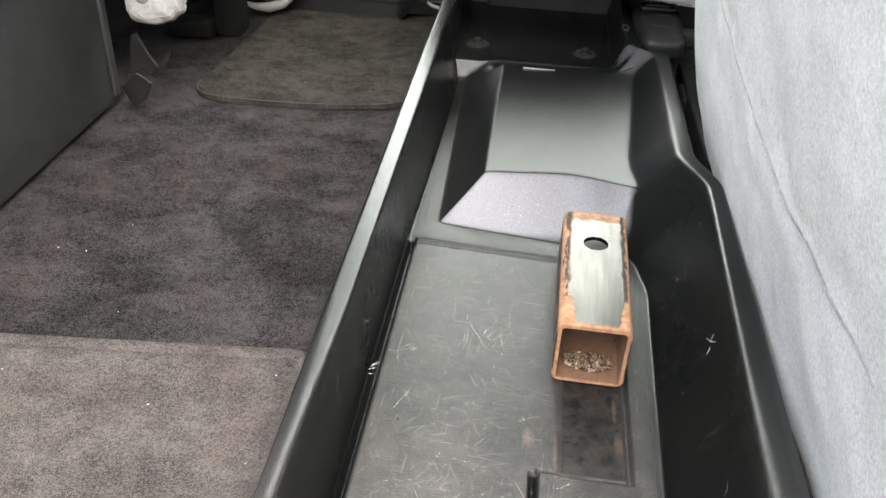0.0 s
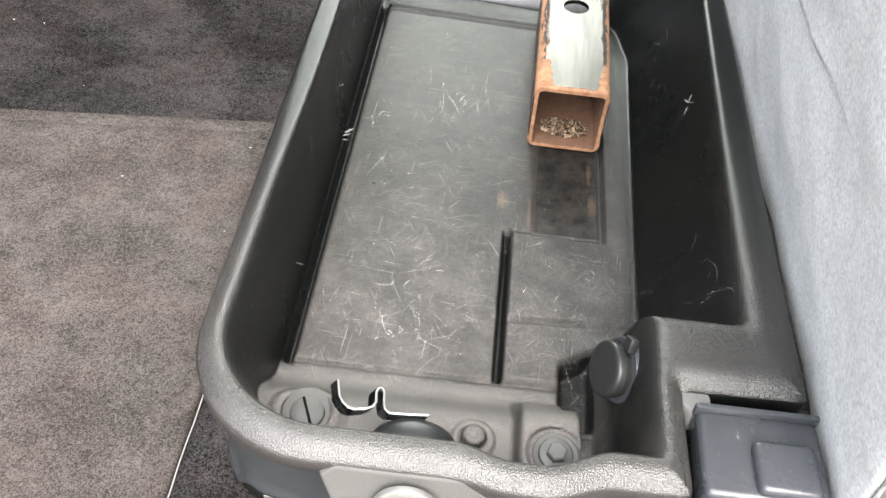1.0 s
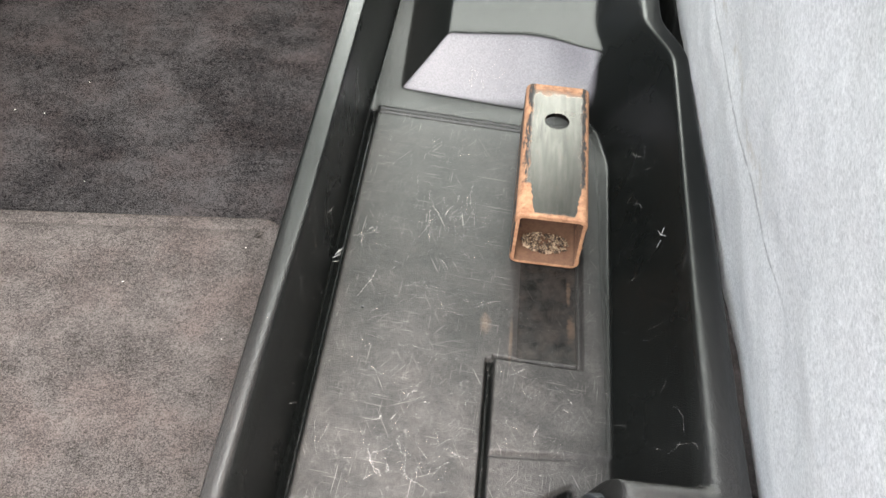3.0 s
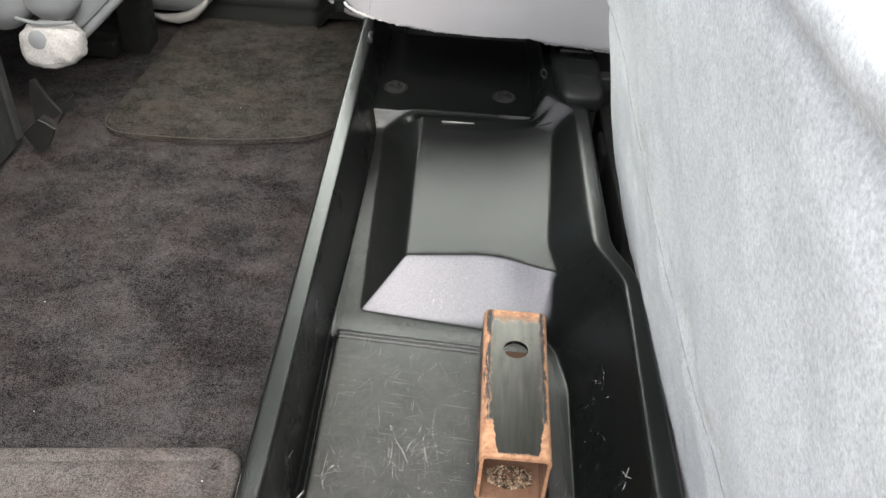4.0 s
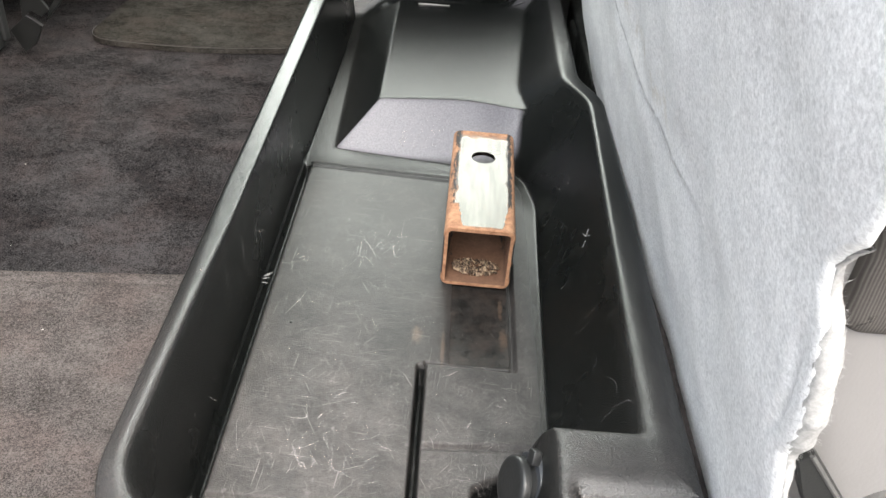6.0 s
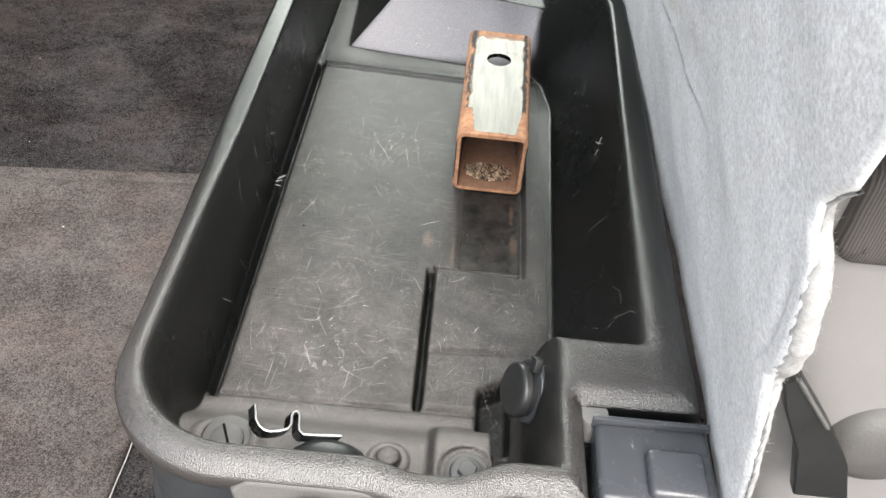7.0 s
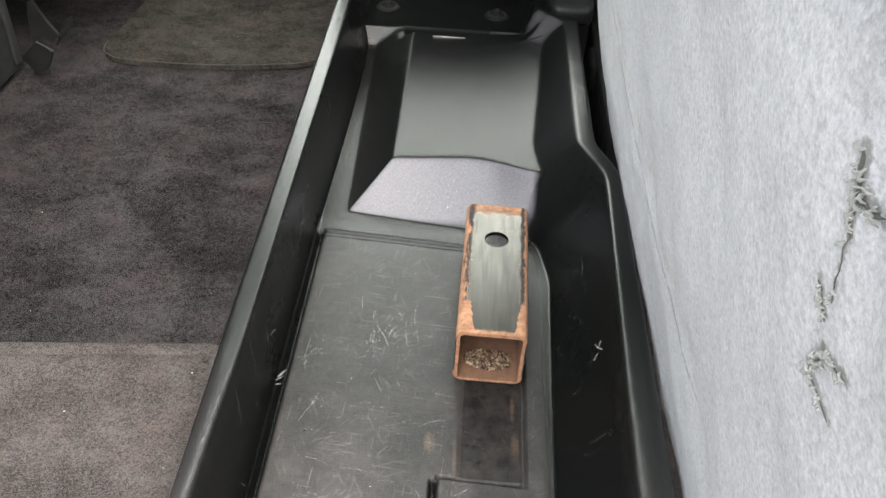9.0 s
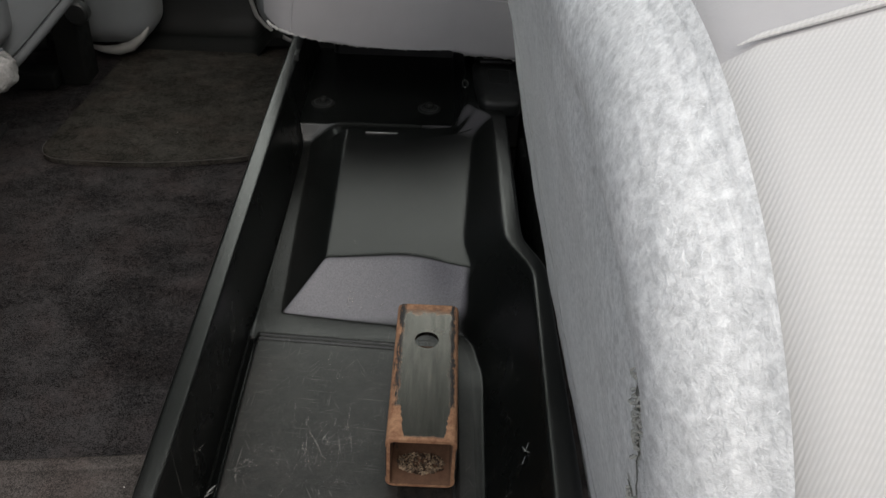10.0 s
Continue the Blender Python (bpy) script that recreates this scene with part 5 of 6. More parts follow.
def folded_seat():
    seat = thing("rear_seat_cushion", "folded-up rear seat cushion, underside covered in matted grey felt", "car seat")
    u = np.linspace(0, 1, 360)
    zs = np.unique(np.concatenate([0.046 + (TOP - 0.046) * np.sin(u * math.pi / 2) ** 0.9, np.linspace(0.232, 0.310, 80)]))
    v = np.linspace(0, 1, 380)
    vs = np.where(v < 0.3, v * 0.28, 0.084 + (v - 0.3) * (0.916 / 0.7))
    Z, V = np.meshgrid(zs, vs)
    yn, yf = seat_near(Z), seat_far(Z)
    Y = yn + (yf - yn) * V
    # Distance from the edge of the felt
    r, rf = 0.068, 0.06
    d = np.minimum(np.minimum((Y - yn) * 0.97, yf - Y), (TOP - Z) * 1.02)
    cy, cz = NEAR + r, TOP - r
    d = np.where((Y < cy) & (Z > cz), r - np.hypot(Y - cy, Z - cz), d)
    fy = FAR - rf
    d = np.where((Y > fy) & (Z > TOP - rf), rf - np.hypot(Y - fy, Z - TOP + rf), d)
    d = np.maximum(d, 0)
    # A stuffed roll runs round the upper edge, a thin lip round the rest
    roll = 0.0
    for dd in (-0.004, -0.002, 0.0, 0.002, 0.004):
        roll = roll + np.interp(np.maximum(d + dd, 0) / 1.4, (0, 0.0012, 0.004, 0.009, 0.016, 0.024, 0.0285, 0.0325, 0.0360, 0.043, 0.06), (0.012, 0.0075, 0.0020, -0.0045, -0.0075, -0.0060, -0.0016, 0.0040, 0.0052, 0.0016, 0)) / 5
    lip = np.interp(d, (0, 0.0012, 0.0035, 0.008, 0.014, 0.020), (0.0034, 0.0014, 0.0004, 0.0001, 0, 0))
    w = ss(0.46, 0.54, Z) * (1 - ss(0.30, 0.45, Y) * ss(0.0, 0.03, TOP - 0.05 - Z))
    low = 0.018 * (1 - np.sqrt(1 - np.clip(1 - (Z - 0.046) / 0.020, 0, 1) ** 2))
    bow = -0.004 * np.sin(np.clip(Z / 0.58, 0, 1) * math.pi)
    uneven = 0.0028 * fbm(Y, Z, 9.0, 4, 3) + 0.00018 * fbm(Y, Z, 130.0, 6, 3)
    fz = 0.243 + 0.062 * ss(0.26, 0.64, Y) + 0.0030 * np.sin(23.0 * Y) + 0.0012 * np.sin(61.0 * Y)
    fold = np.where(Z < fz, 0.0050 * np.exp(np.minimum(Z - fz, 0) / 0.012), -0.0012 * np.exp(-np.maximum(Z - fz, 0) / 0.008)) * ss(-0.02, 0.08, Y)
    # Bulge added to the upper part so its door side catches more light
    swell = -0.003 * ss(0.0, 0.17, d) * ss(0.22, 0.40, Z) * (1 - ss(-0.05, 0.30, Y))
    # Crease behind the torn edge
    swell = swell + 0.0022 * np.exp(-((d - 0.0140) / 0.0040) ** 2) * ss(0.225, 0.250, Z) * (1 - ss(0.280, 0.315, Z))
    off = w * roll + (1 - w) * lip + low + bow + swell + uneven * np.clip(d / 0.01, 0, 1) + fold
    part("felt_cover", grid_mesh("felt_cover", on_seat(Y, Z, off)), "felt", seat, "matted light grey felt with tears", sharp=0)

    # Fibres standing out of the felt
    rng = np.random.RandomState(7)
    F = on_seat(Y, Z, off)
    n = 70000
    i, j = rng.randint(1, F.shape[0] - 1, n), (F.shape[1] * (1 - rng.rand(n) ** 1.0)).astype(int).clip(1, F.shape[1] - 2)
    base = F[i, j] + rng.uniform(-0.5, 0.5, (n, 1)) * (F[i + 1, j] - F[i - 1, j]) + rng.uniform(-0.5, 0.5, (n, 1)) * (F[i, j + 1] - F[i, j - 1])
    out = np.cross(F[i + 1, j] - F[i - 1, j], F[i, j + 1] - F[i, j - 1])
    out /= np.linalg.norm(out, axis=1)[:, None] + 1e-12
    out *= np.where(out[:, :1] > 0.3, -1, 1)
    lay = rng.normal(0, 1, (n, 3))
    lay -= out * (lay * out).sum(1, keepdims=True)
    lay /= np.linalg.norm(lay, axis=1)[:, None] + 1e-12
    length = rng.uniform(0.0005, 0.0015, (n, 1))
    tip = base + lay * length + out * rng.uniform(0.0001, 0.0006, (n, 1))
    across = np.cross(lay, out) * rng.uniform(0.000025, 0.00006, (n, 1))
    verts = np.stack([base - across, base + across, tip], 1).reshape(-1, 3)
    me = bpy.data.meshes.new("felt_fibre")
    me.from_pydata(verts.tolist(), [], np.arange(3 * n).reshape(-1, 3).tolist())
    tagged(part("felt_fibre", me, "fibre", seat, "loose pale fibres of the felt", smooth=False), kind="stuff")

    # Cushion body behind the felt, lofted round the edge
    def edge_path():
        pts = [(float(seat_near(z)), z) for z in np.linspace(0.385, TOP - 0.068, 14)]
        r = 0.068
        pts += [(NEAR + r - r * math.cos(a), TOP - r + r * math.sin(a)) for a in np.linspace(0.06, math.pi / 2, 22)]
        pts += [(y, TOP) for y in np.linspace(NEAR + r + 0.004, FAR - 0.06, 60)]
        pts += [(FAR - 0.06 + 0.06 * math.sin(a), TOP - 0.06 + 0.06 * math.cos(a)) for a in np.linspace(0.06, math.pi / 2, 14)]
        pts += [(float(seat_far(z)), z) for z in np.linspace(TOP - 0.064, 0.06, 20)]
        return np.array(pts)

    path = edge_path()
    tang = np.gradient(path, axis=0)
    tang /= np.linalg.norm(tang, axis=1)[:, None]
    norm = np.stack([-tang[:, 1], tang[:, 0]], -1)
    norm = np.where(((path - (0.25, 0.33)) * norm).sum(1, keepdims=True) > 0, norm, -norm)
    centre = np.array([0.25, 0.40])

    def loft(sel):
        rows = []
        for out, off in ((-0.004, 0.0085), (-0.0022, 0.0100), (0.0005, 0.016), (0.0030, 0.034), (0.0060, 0.065), (0.0055, 0.09), (0.001, 0.115), (-0.010, 0.138), (-0.030, 0.152)):
            p = path[sel] + norm[sel] * out
            rows.append(on_seat(p[:, 0], p[:, 1], off))
        for f in (0.8, 0.5, 0.2):
            p = centre + (path[sel] + norm[sel] * -0.030 - centre) * f
            rows.append(on_seat(p[:, 0], p[:, 1], 0.152 + 0.012 * (1 - f)))
        return np.array(rows)

    split = int(np.argmax((path[:, 0] > -0.147) & (path[:, 1] > TOP - 0.03)))
    n = np.arange(len(path))
    part("woven_cover", grid_mesh("woven_cover", loft(n <= split)), "woven", seat, "coarse woven pale grey seat cloth", sharp=0)
    part("cushion_cover", grid_mesh("cushion_cover", loft(n >= split)), "seat_cloth", seat, "smooth pale grey seat cloth", sharp=0)
    q = path[split]
    pip = [on_seat(np.array(q[0]), np.array(q[1] + o), f) for o, f in ((0.0008, 0.0125), (0.0017, 0.016), (0.0040, 0.034), (0.0072, 0.065), (0.0065, 0.09), (0.002, 0.115), (-0.009, 0.138))]
    part("piping", tube_along([tuple(p) for p in pip], [0.0001, 0.0005, 0.0008, 0.0010, 0.0010, 0.0010, 0.0010], 8), "woven", seat)
    # Two forked tears with loose tufts
    rng = random.Random(2)

    def on_felt(y, z, lift=0.0):
        k = np.argmin((Y - y) ** 2 + (Z - z) ** 2)
        return Vector(on_seat(np.array(y), np.array(z), off.ravel()[k] - lift))

    for group in (TEARS[:4], TEARS[4:]):
        slit = bmesh.new()
        for y0, z0, y1, z1, wide in group:
            line = [on_felt(y0 + (y1 - y0) * k / 6 + rng.gauss(0, 0.0004), z0 + (z1 - z0) * k / 6 + rng.gauss(0, 0.0004), 0.0001) for k in range(7)]
            tube_along(line, [0.0001] + [wide * rng.uniform(0.08, 0.24) for q in line[2:]] + [0.0001], 6, slit)
        slit = part("tear", slit, "tear", seat, "dark forked slit torn in the felt")
        tuft = bmesh.new()
        for y0, z0, y1, z1, wide in group:
            for k in range(int(wide * 4200)):
                f, side = rng.random(), rng.choice((-1, 1))
                yy, zz_ = y0 + (y1 - y0) * f + rng.gauss(0, wide * 0.45), z0 + (z1 - z0) * f + rng.gauss(0, wide * 0.45)
                ang, l = rng.uniform(0, 6.28), rng.uniform(0.0012, 0.0034)
                path = [on_felt(yy + q * l * math.cos(ang + 0.5 * q), zz_ + q * l * math.sin(ang + 0.5 * q), 0.0002 + 0.0011 * math.sin(3.1 * q)) for q in (0.0, 0.33, 0.66, 1.0)]
                tube_along(path, [0.0003, 0.0005, 0.0004, 0.0001], 5, tuft)
        part("torn_tuft", tuft, "tuft", slit, "pale torn fibres standing out of the felt")
    # Torn white edge beside the hinge, a soft roll with loose fibres
    zz = np.linspace(0.10, 0.36, 150)
    ang = np.linspace(0, 2 * math.pi, 22, endpoint=False)
    A, ZZ = np.meshgrid(ang, zz)
    full = ss(0.205, 0.250, ZZ) * (1 - ss(0.300, 0.352, ZZ))
    rad = (0.0012 + 0.0030 * full) * (1 + 0.10 * np.sin(2 * A + ZZ * 130) * np.sin(ZZ * 95)) + 0.0003 * np.sin(5 * A + ZZ * 620)
    ey = seat_near(ZZ) + 0.0006 + 0.0026 * full + 0.0010 * fbm(ZZ, ZZ * 0, 40, 2, 3)
    E = on_seat(ey + rad * np.cos(A), ZZ, 0.0008 + 0.0012 * full + rad * 1.1 * np.sin(A))
    torn = part("torn_edge", grid_mesh("torn_edge", E, True), "frayed", seat, "white frayed edge of the felt", sharp=0)
    rng = np.random.RandomState(11)
    n = 2600
    i, j = rng.randint(20, len(zz) - 12, n), rng.randint(0, len(ang), n)
    root = E[i, j] + rng.normal(0, 0.0004, (n, 3))
    tip = root + rng.normal(0, 0.0011, (n, 3)) + (E[i, j] - E[i].mean(1)) * 0.18
    side = rng.normal(0, 0.00005, (n, 3))
    me = bpy.data.meshes.new("frayed_fibre")
    me.from_pydata(np.stack([root - side, root + side, tip], 1).reshape(-1, 3).tolist(), [], np.arange(3 * n).reshape(-1, 3).tolist())
    tagged(part("frayed_fibre", me, "frayed", torn, "fine loose white fibres", smooth=False), kind="stuff")
    # Hinge side: grey end trim, knitted pad, black lever and steel knuckle
    trim = soft_block((0.288, -0.128, 0.080), (0.480, -0.050, 0.400), 0.018, 0.002, 18)
    for v in trim.verts:
        v.co.x -= 0.22 * (v.co.z - 0.28)
    part("end_trim", trim, "end_trim", seat, "smooth light grey end trim", sharp=0)
    pad = ring_sheet(rounded_outline([(0.2970, 0.2880, 0.011), (0.400, 0.2880, 0.011), (0.400, 0.345, 0.02), (0.2970, 0.345, 0.024)], 8), [(0, 0), (0, 0.008), (0.0012, 0.0108), (0.003, 0.0124), (0.007, 0.0134), (0.011, 0.0136)])
    bmesh.ops.transform(pad, matrix=pose(0, -0.1235, 0, 90, 0, 0), verts=pad.verts)
    part("knit_pad", pad, "knit", seat, "oval dark ribbed knit pad", sharp=0)
    lever = ring_sheet([(0.2985, 0.2290), (0.3055, 0.2110), (0.3200, 0.1830), (0.3300, 0.1500), (0.3560, 0.1500), (0.3460, 0.1760), (0.3280, 0.2030), (0.3045, 0.2340)], [(0, 0), (0, 0.006), (0.001, 0.0072), (0.0022, 0.0072)])
    bmesh.ops.transform(lever, matrix=pose(-0.0035, -0.1425, 0.0045, 90, 0, 0), verts=lever.verts)
    lever = part("hinge_lever", lever, "lever", seat, "black painted hinge lever", sharp=25)
    part("lever_edge", tube_along([(0.3000, -0.1495, 0.2375), (0.3115, -0.1498, 0.2225), (0.3230, -0.1495, 0.2075)], 0.0012, 8), "dusty_bolt", lever, "paler edge strip")
    kn = part("hinge_knuckle", lathe([(0, 0.016), (0.014, 0.0155), (0.019, 0.013), (0.022, 0.008), (0.023, 0)], 36), "lug", seat, "rounded pale grey hinge knuckle")
    kn.matrix_local = pose(0.3640, -0.1240, 0.1760, 90, 0, 0) @ Matrix.Diagonal((1.15, 1.15, 1.0, 1))
    part("collar", lathe([(0.0225, 0.004), (0.0265, 0.0035), (0.0275, 0.001), (0.0275, -0.004)], 36), "black_metal", kn)
    return seat


# Far bench section, seat base and the front seats
def soft_block(lo, hi, r, puff=0.01, n=28):
    """A cushion: a box with round edges and slightly swollen faces, as a superellipsoid-like shell."""
    lo, hi = np.array(lo), np.array(hi)
    c, h = (lo + hi) / 2, (hi - lo) / 2
    bm = bmesh.new()
    bmesh.ops.create_cube(bm, size=2.0)
    bmesh.ops.subdivide_edges(bm, edges=list(bm.edges), cuts=n, use_grid_fill=True)
    for v in bm.verts:
        p = np.array(v.co)
        q = p * h
        inner = np.clip(q, -(h - r), h - r)
        d = q - inner
        l = np.linalg.norm(d)
        if l > 1e-9:
            q = inner + d / l * min(r, l) if np.count_nonzero(np.abs(d) > 1e-9) > 1 else q
        swell = puff * np.prod([math.cos(a * math.pi / 2 * 0.92) + 0.15 for a in np.sort(np.abs(p))[:2]])
        k = int(np.argmax(np.abs(p)))
        q[k] += math.copysign(swell, p[k])
        v.co = Vector(q + c)
    return bm


def far_bench():
    seat = thing("rear_seat_cushion", "lowered rear seat cushion in pale grey cloth with a stitched side", "car seat")
    def hem_z(x):
        return float(np.interp(x, (-0.058, -0.045, -0.018, 0.029, 0.077, 0.149, 0.212, 0.237, 0.331, 0.6), (0.190, 0.183, 0.174, 0.1655, 0.160, 0.1580, 0.1605, 0.155, 0.1465, 0.14)))

    cushion = soft_block((-0.058, 0.912, 0.112), (0.56, 1.53, 0.282), 0.048, 0.008, 36)
    for v in cushion.verts:
        v.co.z = max(v.co.z, hem_z(v.co.x))
    part("cushion", cushion, "cloth", seat, sharp=50)
    # Added black sheet keeps the tray's far shelf dark; no such part is seen
    part("reflection_blocker", box((0.0, 0.965, 0.150), (0.56, 1.50, 0.157), 0.002), "matte_black", seat, "added black sheet under the cushion, darkens the shelf's reflections")
    # Hem of fluffy felt tight along the lower edge
    rng = random.Random(9)
    pts, rad = [], []
    for k in range(200):
        x = -0.052 + 0.39 * k / 199
        pts.append((x, 0.9095 + 0.030 * math.exp(-(x + 0.058) / 0.008) + rng.uniform(-0.0008, 0.0008), hem_z(x) + rng.uniform(-0.0010, 0.0008)))
        rad.append(rng.uniform(0.0016, 0.0030) + 0.0018 * math.exp(-((x - 0.242) / 0.014) ** 2))
    part("felt_hem", tube_along(pts, rad, 10), "fluff", seat, "fluffy pale felt hem", sharp=0)
    line = [(0.060 + 0.29 * k / 40, 0.9030, 0.2535 - 0.0215 * (k / 40) ** 0.7) for k in range(41)]
    part("stitching", tube_along(line, 0.0009, 6), "stitch", seat)
    vert = [(-0.017 + 0.012 * (k / 10) ** 1.3, 0.9065, 0.180 + 0.008 * k) for k in range(11)]
    part("stitching", tube_along(vert, 0.0006, 6), "stitch", seat)
    part("base_panel", box((0.02, 1.12, FLOOR), (0.60, 1.52, 0.150), 0.01), "black", seat)
    # Seat belt buckle on its black stalk
    buckle = thing("seat_belt_buckle", "black plastic seat belt buckle beside the tray's far corner", "buckle")
    body = soft_block((0.253, 0.822, 0.092), (0.317, 0.966, 0.124), 0.011, 0.002, 14)
    for v in body.verts:
        v.co.x = 0.287 + (v.co.x - 0.287) * (1.0 + 0.10 * (v.co.y - 0.9) / 0.07)
    part("buckle_body", body, "buckle", buckle, sharp=0)
    frame_pts = [(0.272, 0.872, 0.1258), (0.301, 0.870, 0.1258), (0.303, 0.919, 0.1258), (0.270, 0.921, 0.1258), (0.272, 0.872, 0.1258)]
    part("button_plate", tube_along(frame_pts, 0.0009, 6), "black_metal", buckle)
    part("mouth", box((0.260, 0.944, 0.120), (0.310, 0.966, 0.1300), 0.003, 3), "cap", buckle, "slotted buckle mouth")
    part("mouth_slot", box((0.266, 0.9500, 0.1294), (0.304, 0.9545, 0.1308), 0.0004, 1), "dull_steel", buckle, "thin metal slot edge")
    part("stalk", box((0.262, 0.880, -0.118), (0.298, 0.91, 0.098), 0.005), "black", buckle)
    # Dark hinge parts in the gap behind the tray
    gap = thing("belt_anchor", "black steel belt anchor in the gap behind the tray", "belt anchor")
    part("hinge_plate", box((0.325, 0.60, FLOOR), (0.345, 0.92, 0.06), 0.004), "black_metal", gap)
    part("hinge_bar", box((0.30, 0.90, 0.085), (0.42, 0.925, 0.110), 0.005), "black_metal", gap)
    part("hinge_lug", box((0.318, 0.79, 0.01), (0.352, 0.85, 0.055), 0.008), "black_metal", gap)


def front_seats():
    seat = thing("front_seat", "front seat with a dark grey riser and pale cloth cushion", "car seat")
    part("riser", box((-1.05, 0.20, FLOOR + 0.01), (-0.595, 0.955, 0.150), 0.004), "riser", seat, "dark grey flat riser panel", sharp=30)
    part("riser_edge", box((-0.606, 0.945, FLOOR + 0.02), (-0.589, 0.962, 0.15), 0.003), "riser", seat)
    # Unseen backrest, added to keep windscreen light off the tray
    part("backrest", soft_block((-0.80, 0.10, 0.30), (-0.60, 0.930, 0.98), 0.06, 0.012), "cloth_blue", seat, sharp=0)
    part("cushion", soft_block((-1.10, 0.10, 0.155), (-0.560, 0.930, 0.34), 0.05, 0.012), "cloth_blue", seat, sharp=0)
    # Folded steel foot at the riser's corner: an upright plate, a foot flange and a turned-out tip
    for y, thick, outline in ((0.938, 0.005, [(-0.549, -0.060), (-0.537, -0.040), (-0.530, -0.036), (-0.516, -0.045), (-0.502, -0.032), (-0.516, -0.010), (-0.531, 0.024), (-0.540, 0.020), (-0.545, -0.004)]),
                              (0.928, 0.006, [(-0.549, -0.103), (-0.527, -0.086), (-0.513, -0.056), (-0.524, -0.046), (-0.536, -0.040), (-0.567, -0.067)]),
                              (0.946, 0.005, [(-0.514, -0.056), (-0.482, -0.018), (-0.481, -0.004), (-0.488, -0.010), (-0.503, -0.030)])):
        foot = ring_sheet(outline, [(0, 0), (0, thick), (0.0008, thick + 0.0008), (0.0018, thick + 0.0008)])
        bmesh.ops.transform(foot, matrix=pose(0, y, 0, 90, 0, 0), verts=foot.verts)
        part("foot_bracket", foot, "foot", seat, "folded dark grey steel foot bracket", sharp=25)
    other = thing("front_seat", "front passenger seat in pale blue-grey cloth with a fluffy felt corner", "car seat")
    # Second unseen backrest, also there to block windscreen light
    part("backrest", soft_block((-0.80, 0.985, 0.30), (-0.60, 1.45, 0.98), 0.06, 0.012), "cloth_blue", other, sharp=0)
    part("cushion", soft_block((-1.10, 0.985, 0.150), (-0.535, 1.45, 0.36), 0.05, 0.012), "cloth_blue", other, sharp=0)
    side = ring_sheet([(-0.490, 0.088), (-0.474, 0.078), (-0.440, 0.110), (-0.355, 0.196), (-0.335, 0.30), (-0.490, 0.30)], [(0, -0.04), (0, 0.0), (0.002, 0.006), (0.008, 0.009)])
    bmesh.ops.transform(side, matrix=pose(0, 1.005, 0, 90, 0, 0), verts=side.verts)
    side = part("side_trim", side, "cloth_blue", other, "sloping pale grey side trim", sharp=40)
    part("trim_strip", tube_along([(-0.482, 1.010, 0.062), (-0.460, 1.010, 0.082), (-0.410, 1.010, 0.132), (-0.350, 1.010, 0.196)], 0.0085, 10), "cloth_blue", side, "smooth edge strip")
    part("front_roll", soft_block((-0.68, 0.945, 0.085), (-0.533, 1.06, 0.30), 0.045, 0.006), "cloth_blue", other, sharp=0)
    part("front_roll", soft_block((-0.540, 0.955, 0.106), (-0.462, 1.06, 0.30), 0.030, 0.006), "cloth_blue", other, sharp=0)
    pts = [(-0.545 + 0.086 * k / 12, 0.952 - 0.004 * math.sin(k / 12 * 3.1), 0.110 + 0.004 * (k / 6 - 1) ** 2) for k in range(13)]
    part("piping", tube_along(pts, 0.0028, 8), "cloth_blue", other)
    fl = bmesh.new()
    bmesh.ops.create_icosphere(fl, subdivisions=5, radius=1.0)
    for v in fl.verts:
        d = v.co.normalized()
        q = Vector([math.copysign(abs(c) ** 0.72, c) for c in d])
        lobe = 0.008 * math.exp(-((d.x - 0.95) / 0.35) ** 2)
        rough = 1 + 0.05 * math.sin(d.x * 7 + 2 * d.z) * math.sin(d.z * 6 + d.y * 5) + 0.025 * math.sin(d.x * 31 + d.y * 17) * math.sin(d.z * 29 + 3) + 0.02 * math.sin(d.x * 67 + d.z * 31) * math.sin(d.y * 59 - d.z * 43)
        v.co = Vector((-0.509, 0.968, 0.068)) + Vector((q.x * (0.044 + lobe), q.y * 0.026, q.z * 0.036 + 0.006 * d.x)) * rough
    part("felt_corner", fl, "fluff", other, "fluffy white felt corner hanging down", sharp=0)
    part("felt_patch", lathe([(0, 0.003), (0.011, 0.002), (0.014, 0)], 20, m=pose(-0.516, 0.9435, 0.085, 78, 0, 0)), "cloth_blue", other)
    # Seat slide under the cushion
    part("seat_slide", box((-0.640, 1.285, FLOOR + 0.004), (-0.550, 1.335, -0.082), 0.004), "black_metal", other)
    part("slide_roller", lathe([(0, 0.03), (0.020, 0.03), (0.023, 0.026), (0.023, 0)], 24, m=pose(-0.605, 1.345, -0.038, 0, 90, 20)), "black_metal", other)
    part("slide_post", box((-0.550, 1.32, FLOOR), (-0.498, 1.385, 0.20), 0.004), "black_metal", other)
    part("slide_knob", lathe([(0, 0.02), (0.018, 0.02), (0.022, 0.016), (0.022, 0)], 24, m=pose(-0.478, 1.30, 0.045, 90, 0, 0)), "black", other)


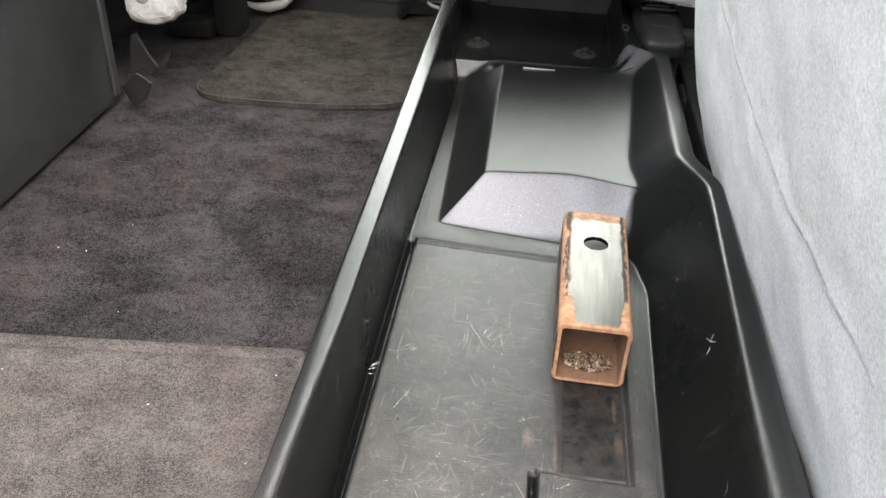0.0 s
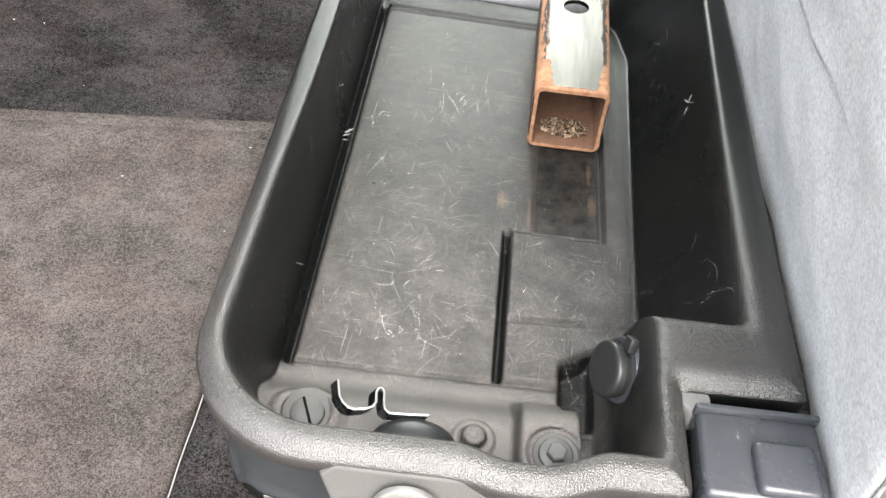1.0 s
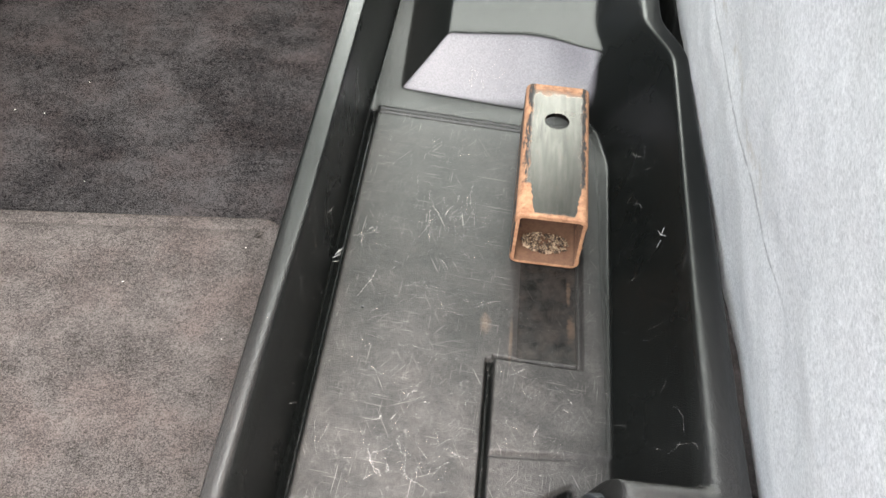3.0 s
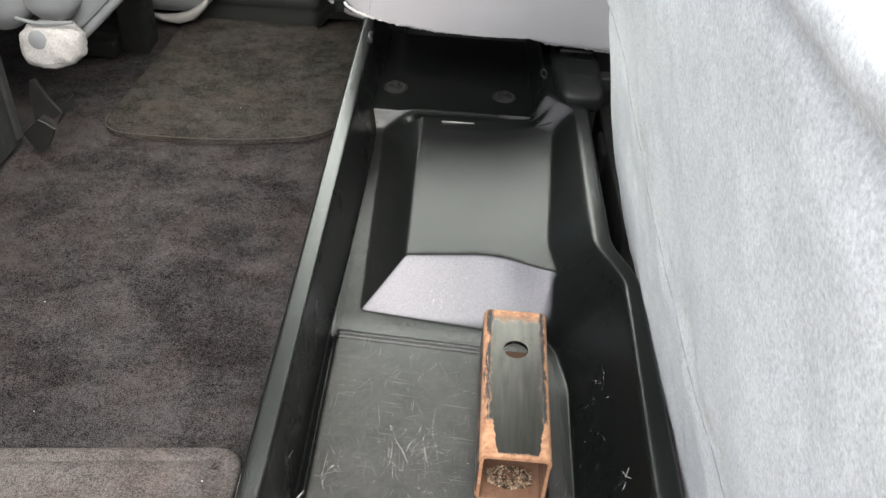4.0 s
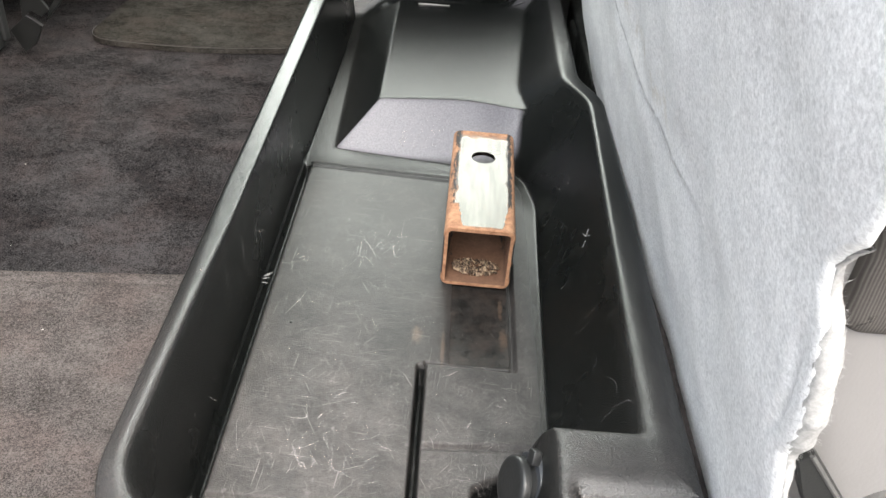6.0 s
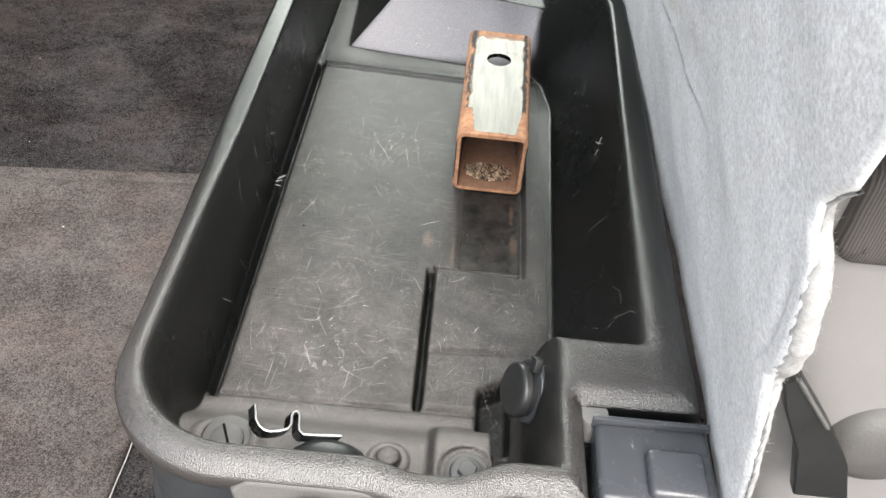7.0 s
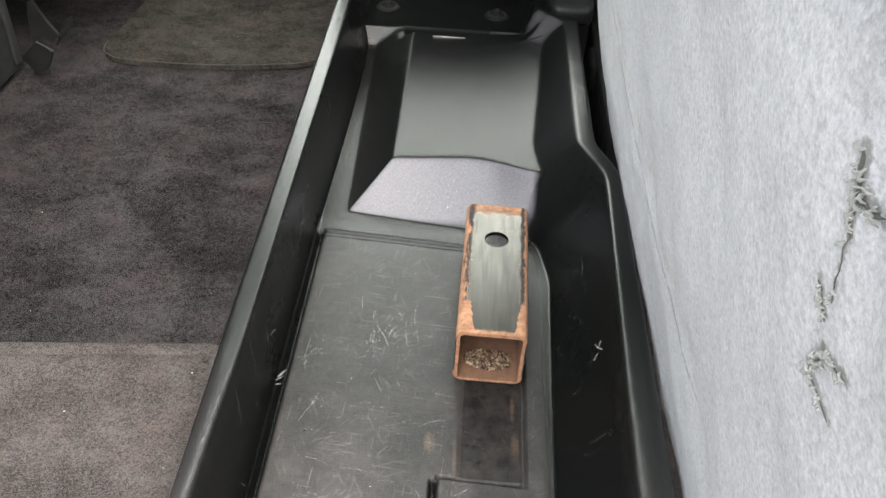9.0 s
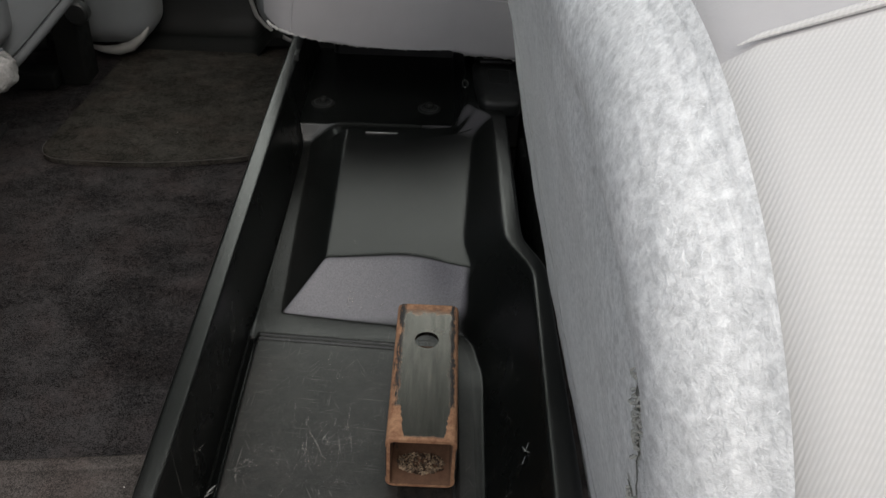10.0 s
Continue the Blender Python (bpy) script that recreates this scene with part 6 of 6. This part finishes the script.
def pillar_trims():
    trim = thing("trim_pillar", "blue-grey rounded lower trim with a pale bottom edge beside the kick panel", "trim", kind="structure")
    part("trim_body", soft_block((-0.66, 1.43, -0.082), (-0.398, 1.58, 0.30), 0.05, 0.006), "cloth_blue", trim, sharp=0)
    pts = [(-0.535, 1.445, -0.085), (-0.500, 1.440, -0.091), (-0.470, 1.438, -0.090), (-0.440, 1.438, -0.080), (-0.415, 1.442, -0.060), (-0.402, 1.446, -0.040)]
    part("trim_edge", tube_along(pts, [0.003, 0.008, 0.011, 0.011, 0.007, 0.002], 10), "trim_grey", trim, "pale edge trim", sharp=0)
    trim = thing("trim_pillar", "grey rounded lower trim with pale piping beside the far bench", "trim", kind="structure")
    part("trim_body", soft_block((-0.190, 1.505, -0.080), (0.06, 1.62, 0.34), 0.06, 0.006), "cloth_blue", trim, sharp=0)
    pts = [(-0.197, 1.500, 0.06), (-0.196, 1.500, 0.009), (-0.186, 1.500, -0.026), (-0.170, 1.500, -0.046), (-0.151, 1.500, -0.061), (-0.121, 1.500, -0.078), (-0.09, 1.500, -0.085)]
    part("piping", tube_along(pts, 0.0045, 8), "trim_grey", trim, "pale piping")


# Steel under the tray's near end
def near_end_steel():
    rail = thing("seat_rail", "grey painted steel seat rail under the near end of the tray", "seat rail")
    b = bmesh.new()
    tube_along([(0.030, -0.098, -0.022), (0.05, -0.106, -0.018), (0.10, -0.113, -0.014), (0.18, -0.118, -0.010), (0.25, -0.124, 0.002), (0.31, -0.144, 0.010), (0.36, -0.168, -0.03), (0.42, -0.19, -0.09)], [0.010, 0.013, 0.017, 0.023, 0.025, 0.022, 0.019, 0.017], 18, b)
    part("rail_tube", b, "rail", rail, sharp=0)
    part("rail_foot", box((0.05, -0.125, FLOOR), (0.08, -0.100, -0.02), 0.004), "grey_paint", rail)
    part("rail_foot", box((0.24, -0.135, FLOOR), (0.28, -0.108, 0.0), 0.004), "grey_paint", rail)
    br = thing("seat_bracket", "grey painted steel bracket with a raised boss beside the tray", "bracket", pose(0, -0.004, 0))
    plate = box((0.2490, -0.119, 0.070), (0.3165, -0.066, 0.0925), 0.0045, 3)
    part("bracket_plate", plate, "scuffed", br)
    # Boss paint is lightened to imitate the sky's reflection on its top
    boss = box((0.2760, -0.117, 0.090), (0.3090, -0.086, 0.0995), 0.0040, 3)
    part("boss", boss, "boss", br, "raised boss, lightened for its sky reflection")
    part("bracket_lip", box((0.2480, -0.0685, 0.086), (0.3170, -0.0645, 0.0965), 0.0015, 2), "scuffed", br)
    part("bracket_leg", box((0.250, -0.118, FLOOR), (0.314, -0.072, 0.064), 0.003), "black_metal", br)
    # Added dark block that stands for the shade in the gap behind the bracket
    part("gap_fill", box((0.2460, -0.0640, -0.02), (0.3160, -0.0540, 0.062), 0.002), "black_metal", br)
    part("pin", lathe([(0, 0.018), (0.0085, 0.018), (0.0095, 0.016), (0.0095, 0)], 24, m=pose(0.2505, -0.0575, 0.070, 0, 0, 0)), "dull_steel", br)
    # Smooth plastic cover wrapped under the rim's corner, its lower edge split
    plan = [(-0.0335, -0.005), (-0.0345, -0.030), (-0.0325, -0.052), (-0.0265, -0.070), (-0.0160, -0.085), (-0.0020, -0.095), (0.0160, -0.101), (0.0340, -0.105), (0.0520, -0.107)]
    cover = thing("rail_cover", "smooth blue-grey plastic cover with a split edge under the tray's rim", "cover")
    u = np.linspace(0, 1, 40)
    k = np.linspace(0, 1, len(plan))
    px, py = np.interp(u, k, [p[0] for p in plan]), np.interp(u, k, [p[1] for p in plan])
    for _ in range(3):
        px[1:-1], py[1:-1] = (px[:-2] + 2 * px[1:-1] + px[2:]) / 4, (py[:-2] + 2 * py[1:-1] + py[2:]) / 4
    nx, ny = np.gradient(py), -np.gradient(px)
    ln = np.hypot(nx, ny)
    nx, ny = -nx / ln, -ny / ln
    flip = np.where(nx * (px - 0.1) + ny * (py - 0.1) > 0, 1, -1)
    nx, ny = nx * flip, ny * flip
    foot = -0.030 + 0.020 * ss(0.45, 0.62, u) + 0.0016 * np.sin(37 * u)
    rows = []
    for out, f in ((0.0, 1.0), (0.0015, 0.75), (0.0020, 0.40), (0.0022, 0.16), (0.0040, 0.06), (0.0062, 0.01), (0.0066, -0.02), (0.0040, -0.03), (-0.004, -0.03)):
        rows.append(np.stack([px + nx * out, py + ny * out, foot + f * (0.080 - foot)], -1))
    part("cover_shell", grid_mesh("cover_shell", np.array(rows)), "cover", cover, sharp=0)
    tongue = box((-0.030, -0.010, 0.0), (0.020, 0.012, 0.010), 0.004, 3)
    part("tongue", tongue, "cover", cover).matrix_local = pose(0.030, -0.094, -0.030, 18, 4, -8)
    part("split_edge", tube_along([(-0.029, -0.071, -0.0275), (-0.021, -0.083, -0.031), (-0.010, -0.093, -0.030), (0.002, -0.099, -0.026)], [0.001, 0.0032, 0.0028, 0.0012], 8), "matte_black", cover, "dark torn lip")
    part("clip", box((0.0, -0.103, -0.022), (0.0055, -0.100, -0.014), 0.0006, 2), "dull_steel", cover)


cab_floor()
cab_shell()
far_sill()
pillar_trims()
tray = storage_tray()
wall_scratch(tray)
scratches(tray)
hitch_tube()
folded_seat()
far_bench()
front_seats()
near_end_steel()
floor_mats()
lint_specks()
